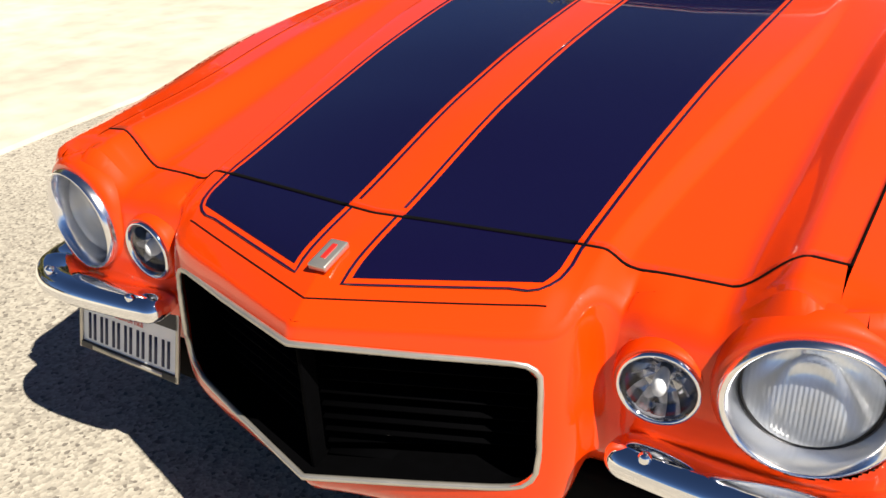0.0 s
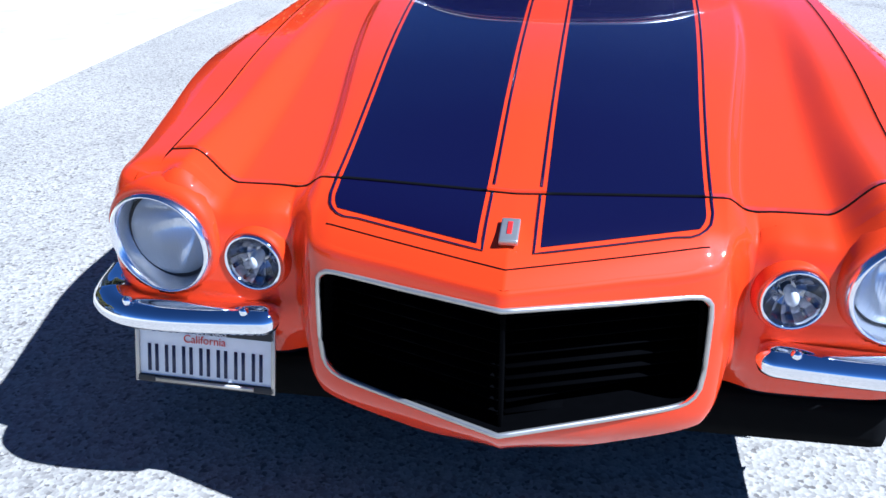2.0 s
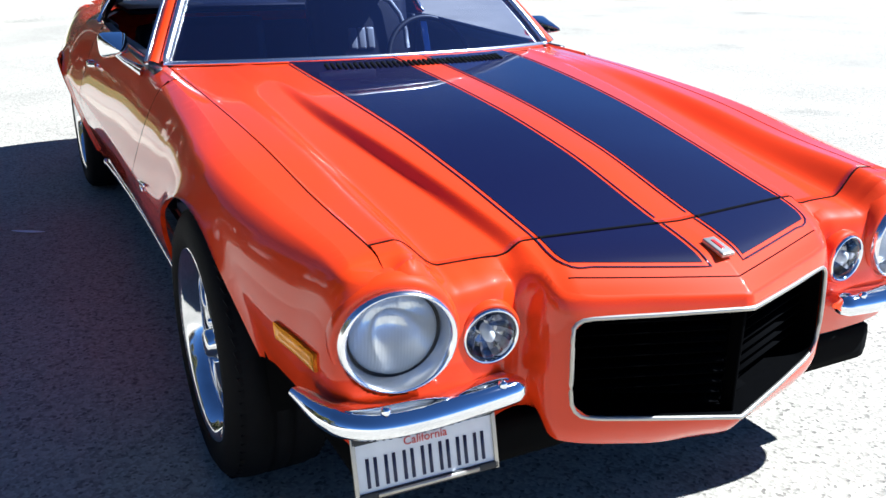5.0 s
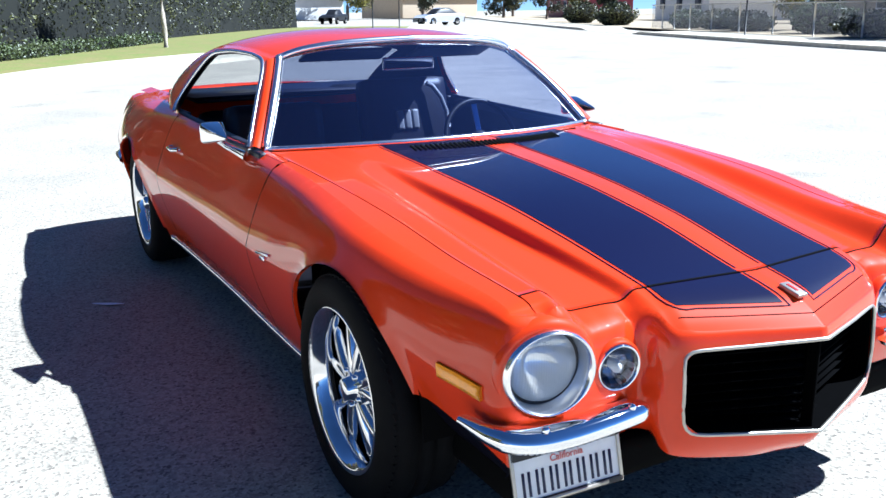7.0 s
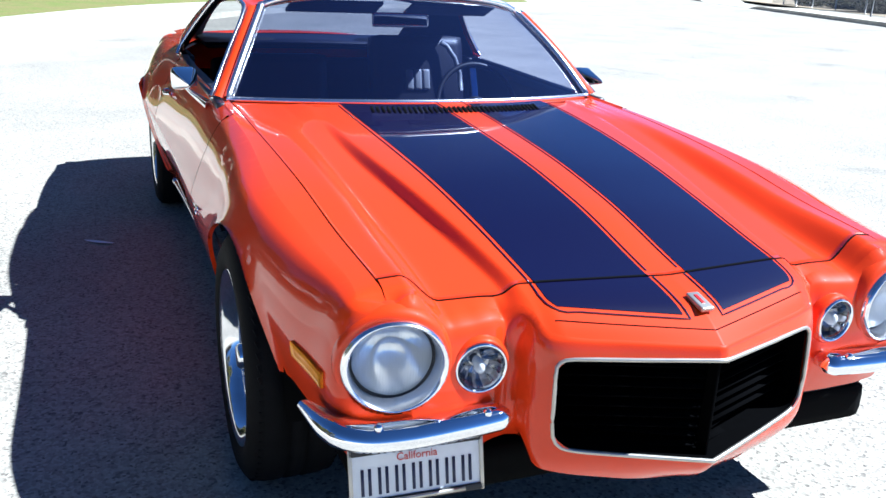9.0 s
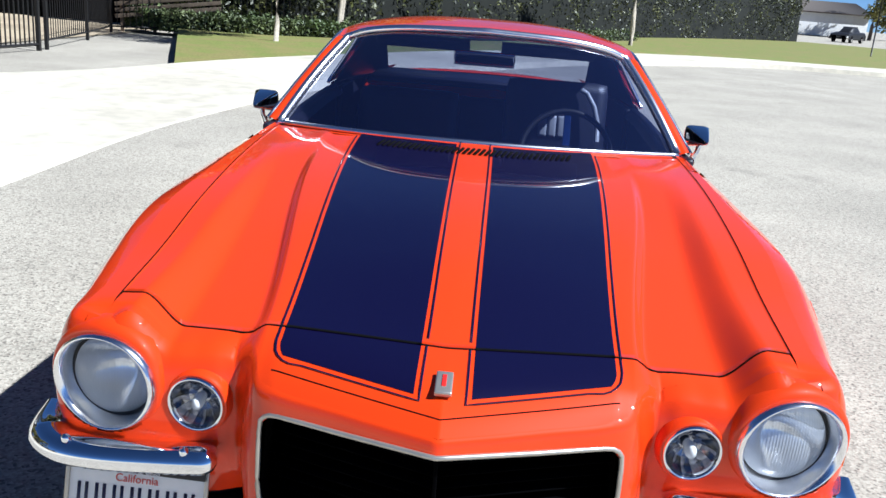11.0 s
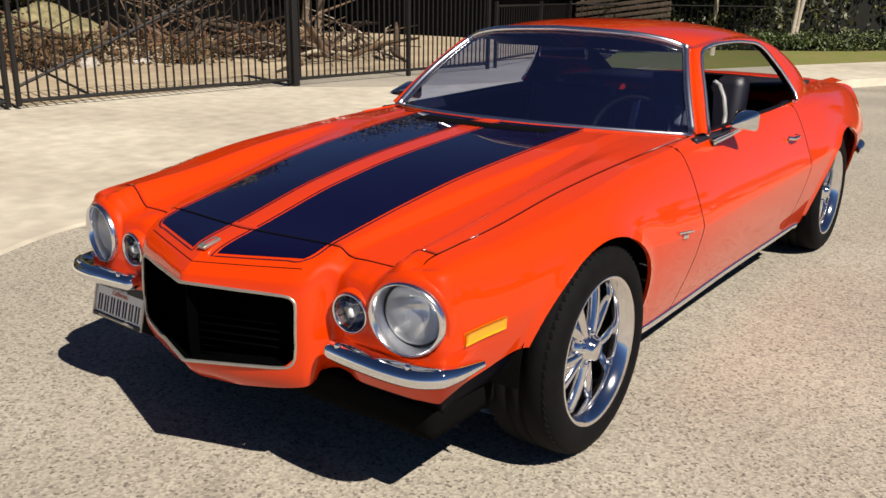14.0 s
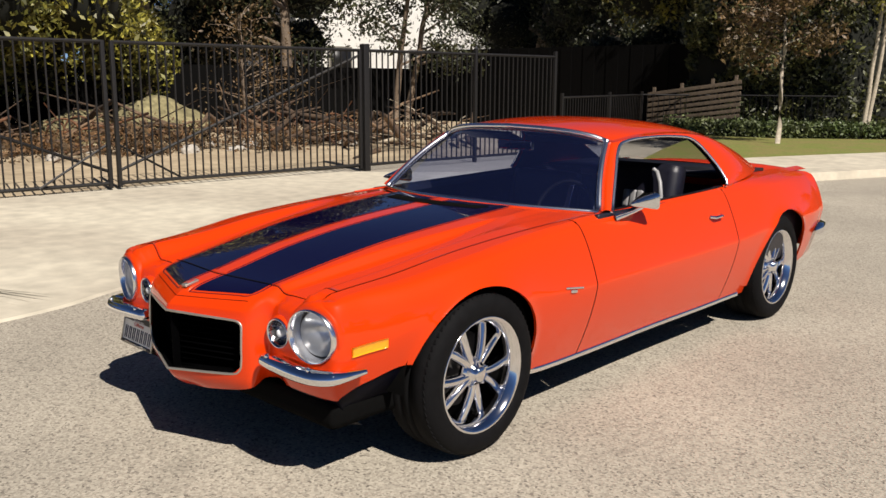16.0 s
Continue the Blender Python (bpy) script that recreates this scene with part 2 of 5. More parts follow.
def skirt(c, z, s=1):
    """The outer skin at step c of the plan and height z, on the side s."""
    x, y = PLAN(c)
    e = 0.02
    x0, y0 = PLAN(max(c - e, 0))
    x1, y1 = PLAN(min(c + e, 20))
    tx, ty = x1 - x0, y1 - y0
    ln = math.hypot(tx, ty)
    nx, ny = ty / ln, -tx / ln
    if c < 0.02:
        nx, ny = 0.0, -1.0
    _, lean, crown, low = RISE(c)
    top = top_z(c)
    zc = CREASE(c)
    if z >= zc:
        q = (z - zc) / (top - zc)
        q = min(max(q, 0), 1)
        o = -lean * q ** (1.6 - 0.46 * sstep(9.8, 11.2, c)) - crown * (1 - max(1 - q ** 3.5, 0) ** (1 / 2.6))
    else:
        q = min((zc - z) / (zc - 0.2), 1.2)
        o = -0.108 * q ** 1.4 * sstep(2.0, 4.0, c) - 0.02 * q ** 2 * (1 - sstep(2.0, 4.0, c))
    px, py = x + nx * o, y + ny * o
    if c < 4.4:
        # the chin rolls under, its point softened, its outer corners rounded off
        f = max(0.0, (0.362 + 0.055 * sstep(2.0, 3.0, c) - z) / 0.08)
        px -= 0.040 * f * f * sstep(1.4, 2.8, c) * (1 - sstep(3.3, 4.4, c))
        py += f * f * (0.030 + 0.022 * (1 - sstep(0.0, 1.0, c))) * (1 - sstep(3.3, 4.4, c))
    return Vector((s * px, py, z))


def top_z(c):
    """Height of the skin's upper edge: on the nose it meets the deck."""
    if c >= 6 or not NOSE_TOP:
        return float(RISE(c)[0])
    return float(np.interp(c, NOSE_TOP[0], NOSE_TOP[1]))


NOSE_TOP = []


def top_edge(c, s=1):
    return skirt(c, top_z(c), s)


ZC = curve_of([(-0.85, 0.580), (-0.82, 0.598), (-0.775, 0.630), (-0.72, 0.657), (-0.57, 0.688), (-0.3, 0.737), (0, 0.782), (0.4, 0.828), (0.72, 0.852), (1.1, 0.86)])
# height of the top edge by y along the flanks
_edge = [(float(top_edge(6 + 0.1 * i)[1]), float(top_edge(6 + 0.1 * i)[0]), float(top_edge(6 + 0.1 * i)[2])) for i in range(111)]
_ey = np.array([e[0] for e in _edge])
_ex = np.array([e[1] for e in _edge])
_ez = np.array([e[2] for e in _edge])


def edge_x(y):
    return float(np.interp(y, _ey, _ex))


def edge_z(y):
    return float(np.interp(y, _ey, _ez))


DROP = curve_of([(-0.9, 0.012), (-0.70, 0.016), (-0.56, 0.022), (-0.2, 0.032), (0.15, 0.027), (0.40, 0.012), (0.56, 0.0), (1.0, 0.0)])
VALLEY = curve_of([(-0.9, 0.590), (-0.70, 0.612), (-0.62, 0.636), (-0.56, 0.651), (-0.3, 0.692), (0.0, 0.741), (0.3, 0.789), (0.55, 0.822), (0.9, 0.835)])


def hood_front(x):
    return -0.610 + 0.108 * abs(x)


def creases(y):
    """Where the raised centre ends, the width of its step, the valley and the foot of the wing's crown."""
    back = sstep(-0.5, 0.5, y)
    xv = 0.510 + 0.042 * back
    return 0.336 + 0.125 * sstep(-0.75, 0.50, y), 0.033 + 0.02 * (1 - sstep(-0.7, -0.5, y)), xv, xv + 0.085 - 0.022 * back


def deck(x, y):
    """Height of bonnet, nose and wing tops: a raised centre, a shallow valley each side, and the crown of the wing."""
    a = abs(x)
    am = min(a, 0.345)
    yn, hf = -0.835 + 0.345 * am, -0.598 + 0.085 * am
    ye = -0.835 + (y - yn) / (hf - yn) * 0.237 if y < hf else y - 0.085 * am * (1 - sstep(-0.57, 0.0, y))
    zc = ZC(ye)
    xd, wd, xv, xr = creases(y)
    zd = zc - 0.012 * sstep(-0.7, -0.2, y)
    swell = sstep(-0.62, -0.25, y) * (1 - sstep(-0.1, 0.62, y))
    zc += 0.015 * swell
    zd += 0.005 * swell
    z1 = zd - DROP(y)
    z2 = VALLEY(y)
    ez = edge_z(max(y, -0.61))
    xe = edge_x(max(y, -0.61))
    zr = ez + 0.012
    z2 = min(z2, max(z1, zr))
    if a < xd:
        z = zc + (zd - zc) * (a / xd) ** 1.5
    elif a < xd + wd:
        z = zd + (z1 - zd) * sstep(xd, xd + wd, a)
    elif a < xv:
        z = z1 + (z2 - z1) * (a - xd - wd) / (xv - xd - wd)
    elif a < xr:
        z = z2 + (zr - z2) * sstep(xv, xr, a)
    else:
        z = zr + (ez - zr) * min((a - xr) / max(xe - xr, 0.02), 1.3)
    g = 1 - sstep(-0.665, -0.545, y)
    if g > 0 and 0.30 < a < 0.50:
        nose = zd - 0.030 * max(0, (a - 0.335) / 0.045) ** 2
        lobe = z1 + (z2 - z1) * (a - xd - wd) / (xv - xd - wd) - 0.030 * max(0, (0.452 - a) / 0.055) ** 2
        k = 0.010
        top = max(nose, lobe) + max(k - abs(nose - lobe), 0) ** 2 / (4 * k) - 0.006
        z += (top - z) * g * sstep(0.30, 0.34, a) * (1 - sstep(0.46, 0.50, a))
    return z


_cs = [0.05 * i for i in range(121)]
_tops = [deck(top_edge(c).x, top_edge(c).y) for c in _cs]
_tops = [t + (float(RISE(c)[0]) - t) * sstep(5.6, 6.0, c) for c, t in zip(_cs, _tops)]
NOSE_TOP += [_cs, _tops]


SEAM = curve_of([(-0.70, 0.632), (-0.54, 0.640), (0.0, 0.668), (0.5, 0.690), (1.0, 0.70)])


def hood_back(x):
    return 0.672 + 0.26 * (abs(x) / 0.70) ** 2


def screen_base(x):
    return 0.735 + 0.245 * (abs(x) / 0.71) ** 2


FRONT, REAR = 0.0, 2.743
ARCH_F, ARCH_R = 0.345, 0.355

car = empty("car")
tagged(car, "red-orange two-door coupe with black bonnet stripes and chrome split bumpers", "car")


# bonnet
def hood_point(u, v):
    xf = float(np.interp(abs(u), (0, 0.40, 0.58, 0.72, 0.86, 1), (0, *[creases(-0.56)[0] + q for q in (0, creases(-0.56)[1])], *creases(-0.56)[2:], SEAM(-0.55) - 0.002)))
    yf, yb = hood_front(xf), hood_back(u * 0.69)
    y = yf + 0.002 + v * (yb - yf - 0.002)
    xd, wd, xv, xr = creases(y)
    x = float(np.interp(abs(u), (0, 0.40, 0.58, 0.72, 0.86, 1), (0, xd, xd + wd, xv, xr, SEAM(y) - 0.002)))
    return (math.copysign(x, u), y, deck(x, y))


hood = part("hood", grid(hood_point, 121, 90, flange=0.014, u=(-1, 1), inside=None), PAINT, car, "red-orange bonnet with a raised centre")


# nose panel, top
XNOSE = top_edge(6.0).x


def nose_top(u, v):
    a = abs(u)
    c = 6.0 * a ** 0.9
    p = top_edge(c)
    xb = p.x / XNOSE * (SEAM(-0.56) - 0.003)
    yb = hood_front(xb) - 0.002
    w = v
    x = p.x * (1 - w) + xb * w
    y = p.y * (1 - w) + yb * w
    z = deck(x, y)
    z = z + (p.z - deck(p.x, p.y)) * (1 - sstep(0, 0.6, w))
    return (math.copysign(x, u), y, z)


def hole_top(x):
    return 0.577 - 0.006 * (x / 0.3) - 0.03 * max(0, (x - 0.281) / 0.045) ** 3


def hole_low(x):
    return 0.353 + 0.062 * x + 0.045 * max(0, (x - 0.261) / 0.065) ** 2.2


C_HOLE = 1.92
HL = (0.631, 0.567, 0.110)     # headlight: x, z, radius
PL = (0.455, 0.543, 0.055)     # parking lamp


def skirt_rows(c, v):
    """Rows from the top edge to the lower edge, with two of them along the grille opening."""
    low, top = RISE(c)[3], top_z(c)
    x = float(PLAN(c)[0])
    a, b = hole_top(min(x, 0.324)), hole_low(min(x, 0.324))
    if v < 0.25:
        return top + (a - top) * (v / 0.25)
    if v < 0.75:
        return a + (b - a) * (v - 0.25) / 0.5
    return b + (low - b) * (v - 0.75) / 0.25


def front_face(s):
    bm = bmesh.new()
    cs = list(np.linspace(0, 2, 21)) + list(np.linspace(2, 6.3, 90))[1:]
    vs = list(np.linspace(0, 0.25, 11)) + list(np.linspace(0.25, 0.75, 31))[1:] + list(np.linspace(0.75, 1, 9))[1:]

    def keep(c, v):
        if c < C_HOLE and 0.25 < v < 0.75:
            return False
        p = skirt(c, skirt_rows(c, v))
        return math.hypot(p.x - HL[0], p.z - HL[1]) > HL[2] - 0.006 and math.hypot(p.x - PL[0], p.z - PL[1]) > PL[2] - 0.004
    add_grid(bm, lambda c, v: skirt(c, skirt_rows(c, v), s), cs, vs, keep)
    return bm


nose = bmesh.new()
add_grid(nose, nose_top, list(np.linspace(-1, 1, 321)), list(np.linspace(0, 1, 44)))
for s in (-1, 1):
    b = front_face(s)
    me = bpy.data.meshes.new("tmp")
    b.to_mesh(me)
    b.free()
    nose.from_mesh(me)
    bpy.data.meshes.remove(me)
bmesh.ops.remove_doubles(nose, verts=nose.verts, dist=0.0008)
bmesh.ops.recalc_face_normals(nose, faces=nose.faces)
part("nose_panel", nose, PAINT, car, "red-orange moulded nose round the grille")

C_DOOR, C_DOOR_END = 11.86, 14.18


def arch_keep(c, z, s=1):
    p = skirt(c, z)
    for y0, r in ((FRONT, ARCH_F), (REAR, ARCH_R)):
        if math.hypot(p.y - y0, p.z - 0.318) < r - 0.0085 or (abs(p.y - y0) < r - 0.0085 and p.z < 0.318):
            return False
    return True


SIDE_C = [6.5 + 0.1 * i for i in range(111)]
SIDE_Y = [float(PLAN(c)[1]) for c in SIDE_C]


def side_panel(c0, c1, s, n, m=44):
    """One flank panel, its wheel arch cut out and the rim of the arch drawn to a true circle."""
    bm = bmesh.new()
    cs, vs = list(np.linspace(c0, c1, n)), list(np.linspace(0, 1, m))

    def f(c, v):
        low, top = RISE(c)[3], top_z(c)
        z = top + (low - top) * v ** 0.85
        p = skirt(c, z, s)
        for y0, r in ((FRONT, ARCH_F), (REAR, ARCH_R)):
            d = math.hypot(p.y - y0, p.z - 0.318)
            if d < r and p.z >= 0.318:
                p = Vector((p.x, y0 + (p.y - y0) * r / d, 0.318 + (p.z - 0.318) * r / d))
            elif p.z < 0.318 and abs(p.y - y0) < r:
                p.y = y0 + math.copysign(r, p.y - y0)
            d = max(d, r)
            if d < r + 0.05 and p.z > 0.25:
                p.x += s * 0.010 * (1 - (d - r) / 0.05) ** 2
        return p

    def keep(c, v):
        low, top = RISE(c)[3], top_z(c)
        z = top + (low - top) * v ** 0.85
        p = skirt(c, z, s)
        if math.hypot(abs(p.x) - HL[0], p.z - HL[1]) < HL[2] - 0.006 and p.y < -0.5:
            return False
        return arch_keep(c, z)
    add_grid(bm, f, cs, vs, keep)
    loose = [v for v in bm.verts if not v.link_faces]
    bmesh.ops.delete(bm, geom=loose, context='VERTS')
    bmesh.ops.dissolve_degenerate(bm, dist=0.0004, edges=bm.edges)
    y_lo, y_hi = PLAN(c0)[1], PLAN(c1)[1]
    for y0, r in ((FRONT, ARCH_F), (REAR, ARCH_R)):
        if y_lo < y0 < y_hi:
            def lip(u, v, y0=y0, r=r):
                a = math.pi * u
                y, z = y0 - r * math.cos(a), 0.318 + r * math.sin(a)
                p = skirt(float(np.interp(y, SIDE_Y, SIDE_C)), z, s)
                return Vector((p.x + s * (0.010 - 0.012 * v), y, z))
            add_grid(bm, lip, list(np.linspace(0.10 if y0 == FRONT else 0, 1, 60)), [0, 1])
    return bm


def wing_top(s):
    q6 = top_edge(6.0)

    def f(u, v):
        c = 6.0 + v * (C_DOOR - 6.0)
        p = top_edge(c)
        y = p.y
        xi = min(SEAM(y) + 0.002, p.x - 0.001)
        x = p.x * (1 - u) + xi * u
        w = (y - q6.y) / 0.106
        z = deck(x, y) + (p.z - deck(p.x, p.y)) * (1 - sstep(0, 1, u)) + (q6.z - deck(q6.x, q6.y)) * (1 - sstep(0, 0.6, w)) * sstep(0, 1, u)
        return (s * x, y, z)
    return f


for s in (1, -1):
    bm = side_panel(6.3, C_DOOR - 0.008, s, 170, 76)
    add_grid(bm, wing_top(s), list(np.linspace(0, 1, 14)), list(np.linspace(0, 1, 110)))
    bmesh.ops.remove_doubles(bm, verts=bm.verts, dist=0.0008)
    bmesh.ops.recalc_face_normals(bm, faces=bm.faces)
    part("front_wing", bm, PAINT, car)
    door = part("door", side_panel(C_DOOR + 0.008, C_DOOR_END - 0.006, s, 50, 80), PAINT, car)
    part("rear_quarter", side_panel(C_DOOR_END + 0.006, 20, s, 150, 60), PAINT, car)

# ---- the cabin
WS_TOP = curve_of([(0, 1.185, 1.182), (0.3, 1.215, 1.170), (0.45, 1.262, 1.148), (0.53, 1.305, 1.118)])


def screen(u, v):
    a = abs(u)
    xb, xt = a * 0.705, a * 0.525
    b = Vector((xb, screen_base(xb), 0.842 - 0.02 * a * a))
    ty, tz = WS_TOP(xt)
    p = b.lerp(Vector((xt, ty, tz)), v)
    p.y -= 0.02 * math.sin(math.pi * v)
    p.z += 0.012 * math.sin(math.pi * v)
    return (math.copysign(p.x, u), p.y, p.z)


GLASS = glass_material("tinted_glass", (0.46, 0.52, 0.72), 0.0, 1.9)
def sky_veiled(m, amount, color):
    """A faint blue diffuse veil over the glass: reflected sky put into its colour."""
    t = m.node_tree
    out = t.nodes["Material Output"]
    was = out.inputs["Surface"].links[0].from_socket
    sky_veil = t.nodes.new("ShaderNodeBsdfDiffuse")
    sky_veil.inputs["Color"].default_value = (*color, 1)
    mix = t.nodes.new("ShaderNodeMixShader")
    mix.inputs[0].default_value = amount
    t.links.new(was, mix.inputs[1])
    t.links.new(sky_veil.outputs[0], mix.inputs[2])
    t.links.new(mix.outputs[0], out.inputs["Surface"])


sky_veiled(GLASS, 0.017, (0.16, 0.22, 0.85))
ws = part("windscreen", grid(screen, 33, 17, u=(-1, 1)), GLASS, car, "tinted windscreen in a bright surround")
ws.visible_shadow = False

ROOF_Z = curve_of([(1.15, 1.176), (1.3, 1.198), (1.6, 1.218), (1.9, 1.216), (2.2, 1.185), (2.45, 1.135), (2.6, 1.09)])
RAIL = curve_of([(1.25, 0.552, 1.114), (1.5, 0.578, 1.142), (1.8, 0.580, 1.146), (2.1, 0.572, 1.130), (2.35, 0.555, 1.098), (2.6, 0.54, 1.03)])


def roof(u, v):
    a = abs(u)
    y0 = WS_TOP(a * 0.53)[0] - 0.004
    y1 = 2.42 - 0.05 * a ** 2
    y = y0 + (y1 - y0) * v
    rx, rz = RAIL(y)
    z = rz + (ROOF_Z(y) - rz) * (1 - a ** 2.6) ** 0.8
    return (u * rx, y, z)


part("roof", grid(roof, 49, 40, u=(-1, 1), flange=0.02), PAINT, car)
REAR_BASE = curve_of([(0, 3.06, 0.888), (0.35, 3.03, 0.887), (0.60, 2.95, 0.880)])


def back_glass(u, v):
    a = abs(u)
    xt, xb = a * 0.535, a * 0.58
    rx, rz = RAIL(2.42 - 0.05 * a ** 2)
    zt = rz + (ROOF_Z(2.42 - 0.05 * a ** 2) - rz) * max(1 - (xt / rx) ** 2.6, 0) ** 0.8
    t = Vector((xt, 2.42 - 0.05 * a ** 2, zt))
    yb, zb = REAR_BASE(xb)
    p = t.lerp(Vector((xb, yb, zb)), v)
    p.z += 0.02 * math.sin(math.pi * v)
    return (math.copysign(p.x, u), p.y, p.z)


REAR_GLASS = glass_material("dark_tinted_glass", (0.70, 0.72, 0.74), 0.0, 1.45)
back = grid(back_glass, 25, 13, u=(-1, 1))
bmesh.ops.reverse_faces(back, faces=back.faces)
bg = part("rear_window", back, REAR_GLASS, car, "lightly tinted rear window")
bg.visible_shadow = False


def belt(y):
    """The upper edge of the flank."""
    return Vector((edge_x(y), y, edge_z(y)))


# outline of the side window, from the foot of the screen pillar round to the sill's rear corner
SIDE_TOP = curve_of([(0, 0.752, 1.00, 0.830), (1, 0.668, 1.150, 0.970), (2, 0.588, 1.30, 1.096), (3, 0.576, 1.42, 1.128), (4, 0.580, 1.62, 1.136),
                     (5, 0.581, 1.85, 1.130), (6, 0.596, 2.055, 1.102), (7, 0.672, 2.155, 0.990), (8, 0.737, 2.18, 0.893), (9, 0.758, 2.165, 0.852)])


def sail(s):
    """The rear roof pillar, from the side window back to the rear window and down to the quarter."""
    def top(u):
        y = 1.93 + 0.44 * u
        rx, rz = RAIL(y)
        q = Vector((rx, y, rz))
        return q.lerp(Vector(back_glass(1, 0)), sstep(0.75, 1.0, u))

    def foot(u):
        y = 2.165 + 0.785 * u
        e = belt(y)
        return Vector((0.758 + (0.58 - 0.758) * u + 0.035 * math.sin(math.pi * u), y, e.z + 0.014 + (0.880 - e.z - 0.014) * u))

    def fore(v):
        return Vector(SIDE_TOP(5.4 + 3.6 * v)) + (top(0) - Vector(SIDE_TOP(5.4))) * (1 - v) ** 6

    def aft(v):
        return Vector(back_glass(1, v))

    def f(u, v):
        t0, t1, b0, b1 = top(0), top(1), foot(0), foot(1)
        q = (top(u) * (1 - v) + foot(u) * v + fore(v) * (1 - u) + aft(v) * u
             - (t0 * (1 - u) * (1 - v) + t1 * u * (1 - v) + b0 * (1 - u) * v + b1 * u * v))
        q.x += 0.018 * math.sin(math.pi * u) * math.sin(math.pi * v)
        return (s * q.x, q.y, q.z)
    return f


for s in (1, -1):
    part("roof_pillar", grid(sail(s), 30, 30), PAINT, car)

    def rail(u, v, s=s):
        x, y, z = SIDE_TOP(2.0 + 3.6 * u)
        rx, rz = RAIL(y)
        q = Vector((x, y, z)).lerp(Vector((rx, y, rz)), v)
        q.x += 0.006 * math.sin(math.pi * v)
        return (s * q.x, q.y, q.z)
    part("roof_rail", grid(rail, 24, 5), PAINT, car)
    part("rail_lining", grid(lambda u, v, s=s, rail=rail: Vector(rail(u, v)) - Vector((s * 0.010, 0, 0.012)), 24, 5), VINYL, car)

    def apillar(u, v, s=s):
        x, y, z = SIDE_TOP(2.05 * u)
        g = Vector(screen(1, u))
        q = Vector((x, y, z)).lerp(g, v)
        q += Vector((0.012, -0.012, 0.012)) * math.sin(math.pi * v)
        return (s * q.x, q.y, q.z)
    part("screen_pillar", grid(apillar, 20, 7), PAINT, car)
    part("pillar_lining", grid(lambda u, v, s=s, apillar=apillar: Vector(apillar(u, v)) - Vector((s * 0.012, -0.012, 0.006)), 20, 7), VINYL, car)

    # shelf from the flank's edge in to the glass
    def sill(u, v, s=s):
        y = float(PLAN(C_DOOR)[1]) + u * (2.17 - float(PLAN(C_DOOR)[1]))
        e = belt(y)
        return (s * (e.x - v * 0.016), y, e.z + 0.006 * math.sin(v * math.pi) - 0.004 * v * v)
    part("door_top", grid(sill, 40, 6), PAINT, car)
    part("sill_lining", grid(lambda u, v, s=s, sill=sill: Vector(sill(0.24 + 0.76 * u, 0.45)) + Vector((-s * 0.028 * min(v * 3, 1), 0, 0.003 - 0.05 * max(v - 0.34, 0))), 40, 4), VINYL, car)
    # bright surround of the side window
    part("window_trim", tube([(s * (p[0] + 0.004), p[1], p[2]) for p in [SIDE_TOP(0.2 * i) for i in range(46)]], 0.009, 6), BRIGHT, car)
    part("screen_trim", tube([(s * abs(p[0]), p[1] - 0.006, p[2] + 0.006) for p in [screen(1, i / 16) for i in range(17)]], 0.015, 8), BRIGHT, car)

part("screen_trim", tube([Vector(screen(-1 + i / 20, 1)) + Vector((0, -0.006, 0.004)) for i in range(41)], 0.014, 8), BRIGHT, car)
part("screen_trim", tube([Vector(screen(-1 + i / 20, 0)) + Vector((0, -0.008, 0.004)) for i in range(41)], 0.010, 8), BRIGHT, car)


# cowl between bonnet and screen
def cowl(u, v):
    x = u * 0.80
    yb = hood_back(min(abs(x), 0.70)) + 0.004
    y = yb + v * (screen_base(min(abs(x), 0.72)) + 0.02 - yb)
    return (x, y, min(deck(x, min(y, 0.9)), 0.846 - 0.03 * abs(u) ** 2) - 0.006)


part("cowl", grid(cowl, 41, 6, u=(-0.86, 0.86)), PAINT, car)
for s in (1, -1):
    def corner(u, v, s=s):
        y = 0.742 + 0.30 * v
        x0, x1 = SEAM(y) + 0.002, edge_x(y) - 0.001
        x = x0 + (x1 - x0) * u
        return (s * x, y, deck(x, y))
    part("cowl_corner", grid(corner, 8, 16), PAINT, car)


# boot lid with its spoiler
def boot(u, v):
    a = abs(u)
    yb, zb = REAR_BASE(min(a, 1) * 0.60)
    y1 = 3.70 - 0.10 * a ** 3
    y = yb + (y1 - yb) * v
    e = edge_x(min(y, 3.62))
    x = a * (0.60 + (max(e, 0.5) - 0.60) * sstep(0, 0.3, v)) * 1.0
    z = zb - 0.002 + (0.806 - zb) * v + 0.044 * sstep(0.72, 0.97, v) * (1 - 0.4 * a ** 3) - 0.012 * a ** 2
    return (math.copysign(x, u), y, z)


part("boot_lid", grid(boot, 41, 40, u=(-1, 1), flange=0.02), PAINT, car)
for s in (1, -1):
    def hip(u, v, s=s):
        y = 2.15 + u * 1.47
        e = belt(y)
        xi = 0.745 if y < 2.2 else 0.745 + (0.585 - 0.745) * sstep(2.2, 2.95, y)
        x = e.x + (min(xi, e.x) - e.x) * v
        return (s * x, y, e.z + 0.016 * v)
    part("quarter_top", grid(hip, 50, 10), PAINT, car)
    part("quarter_lining", grid(lambda u, v, s=s, hip=hip: Vector(hip(u * 0.5, v)) - Vector((s * 0.02, 0, 0.012)), 30, 8), VINYL, car)

# ---------------------------------------------------------------- the car: paint stripes, seams and bright parts
def stripe_inner(y):
    return 0.050 + 0.008 * sstep(-0.7, 0.6, y)


def stripe_outer(y):
    return 0.306 + 0.070 * sstep(-0.75, 0.72, y)


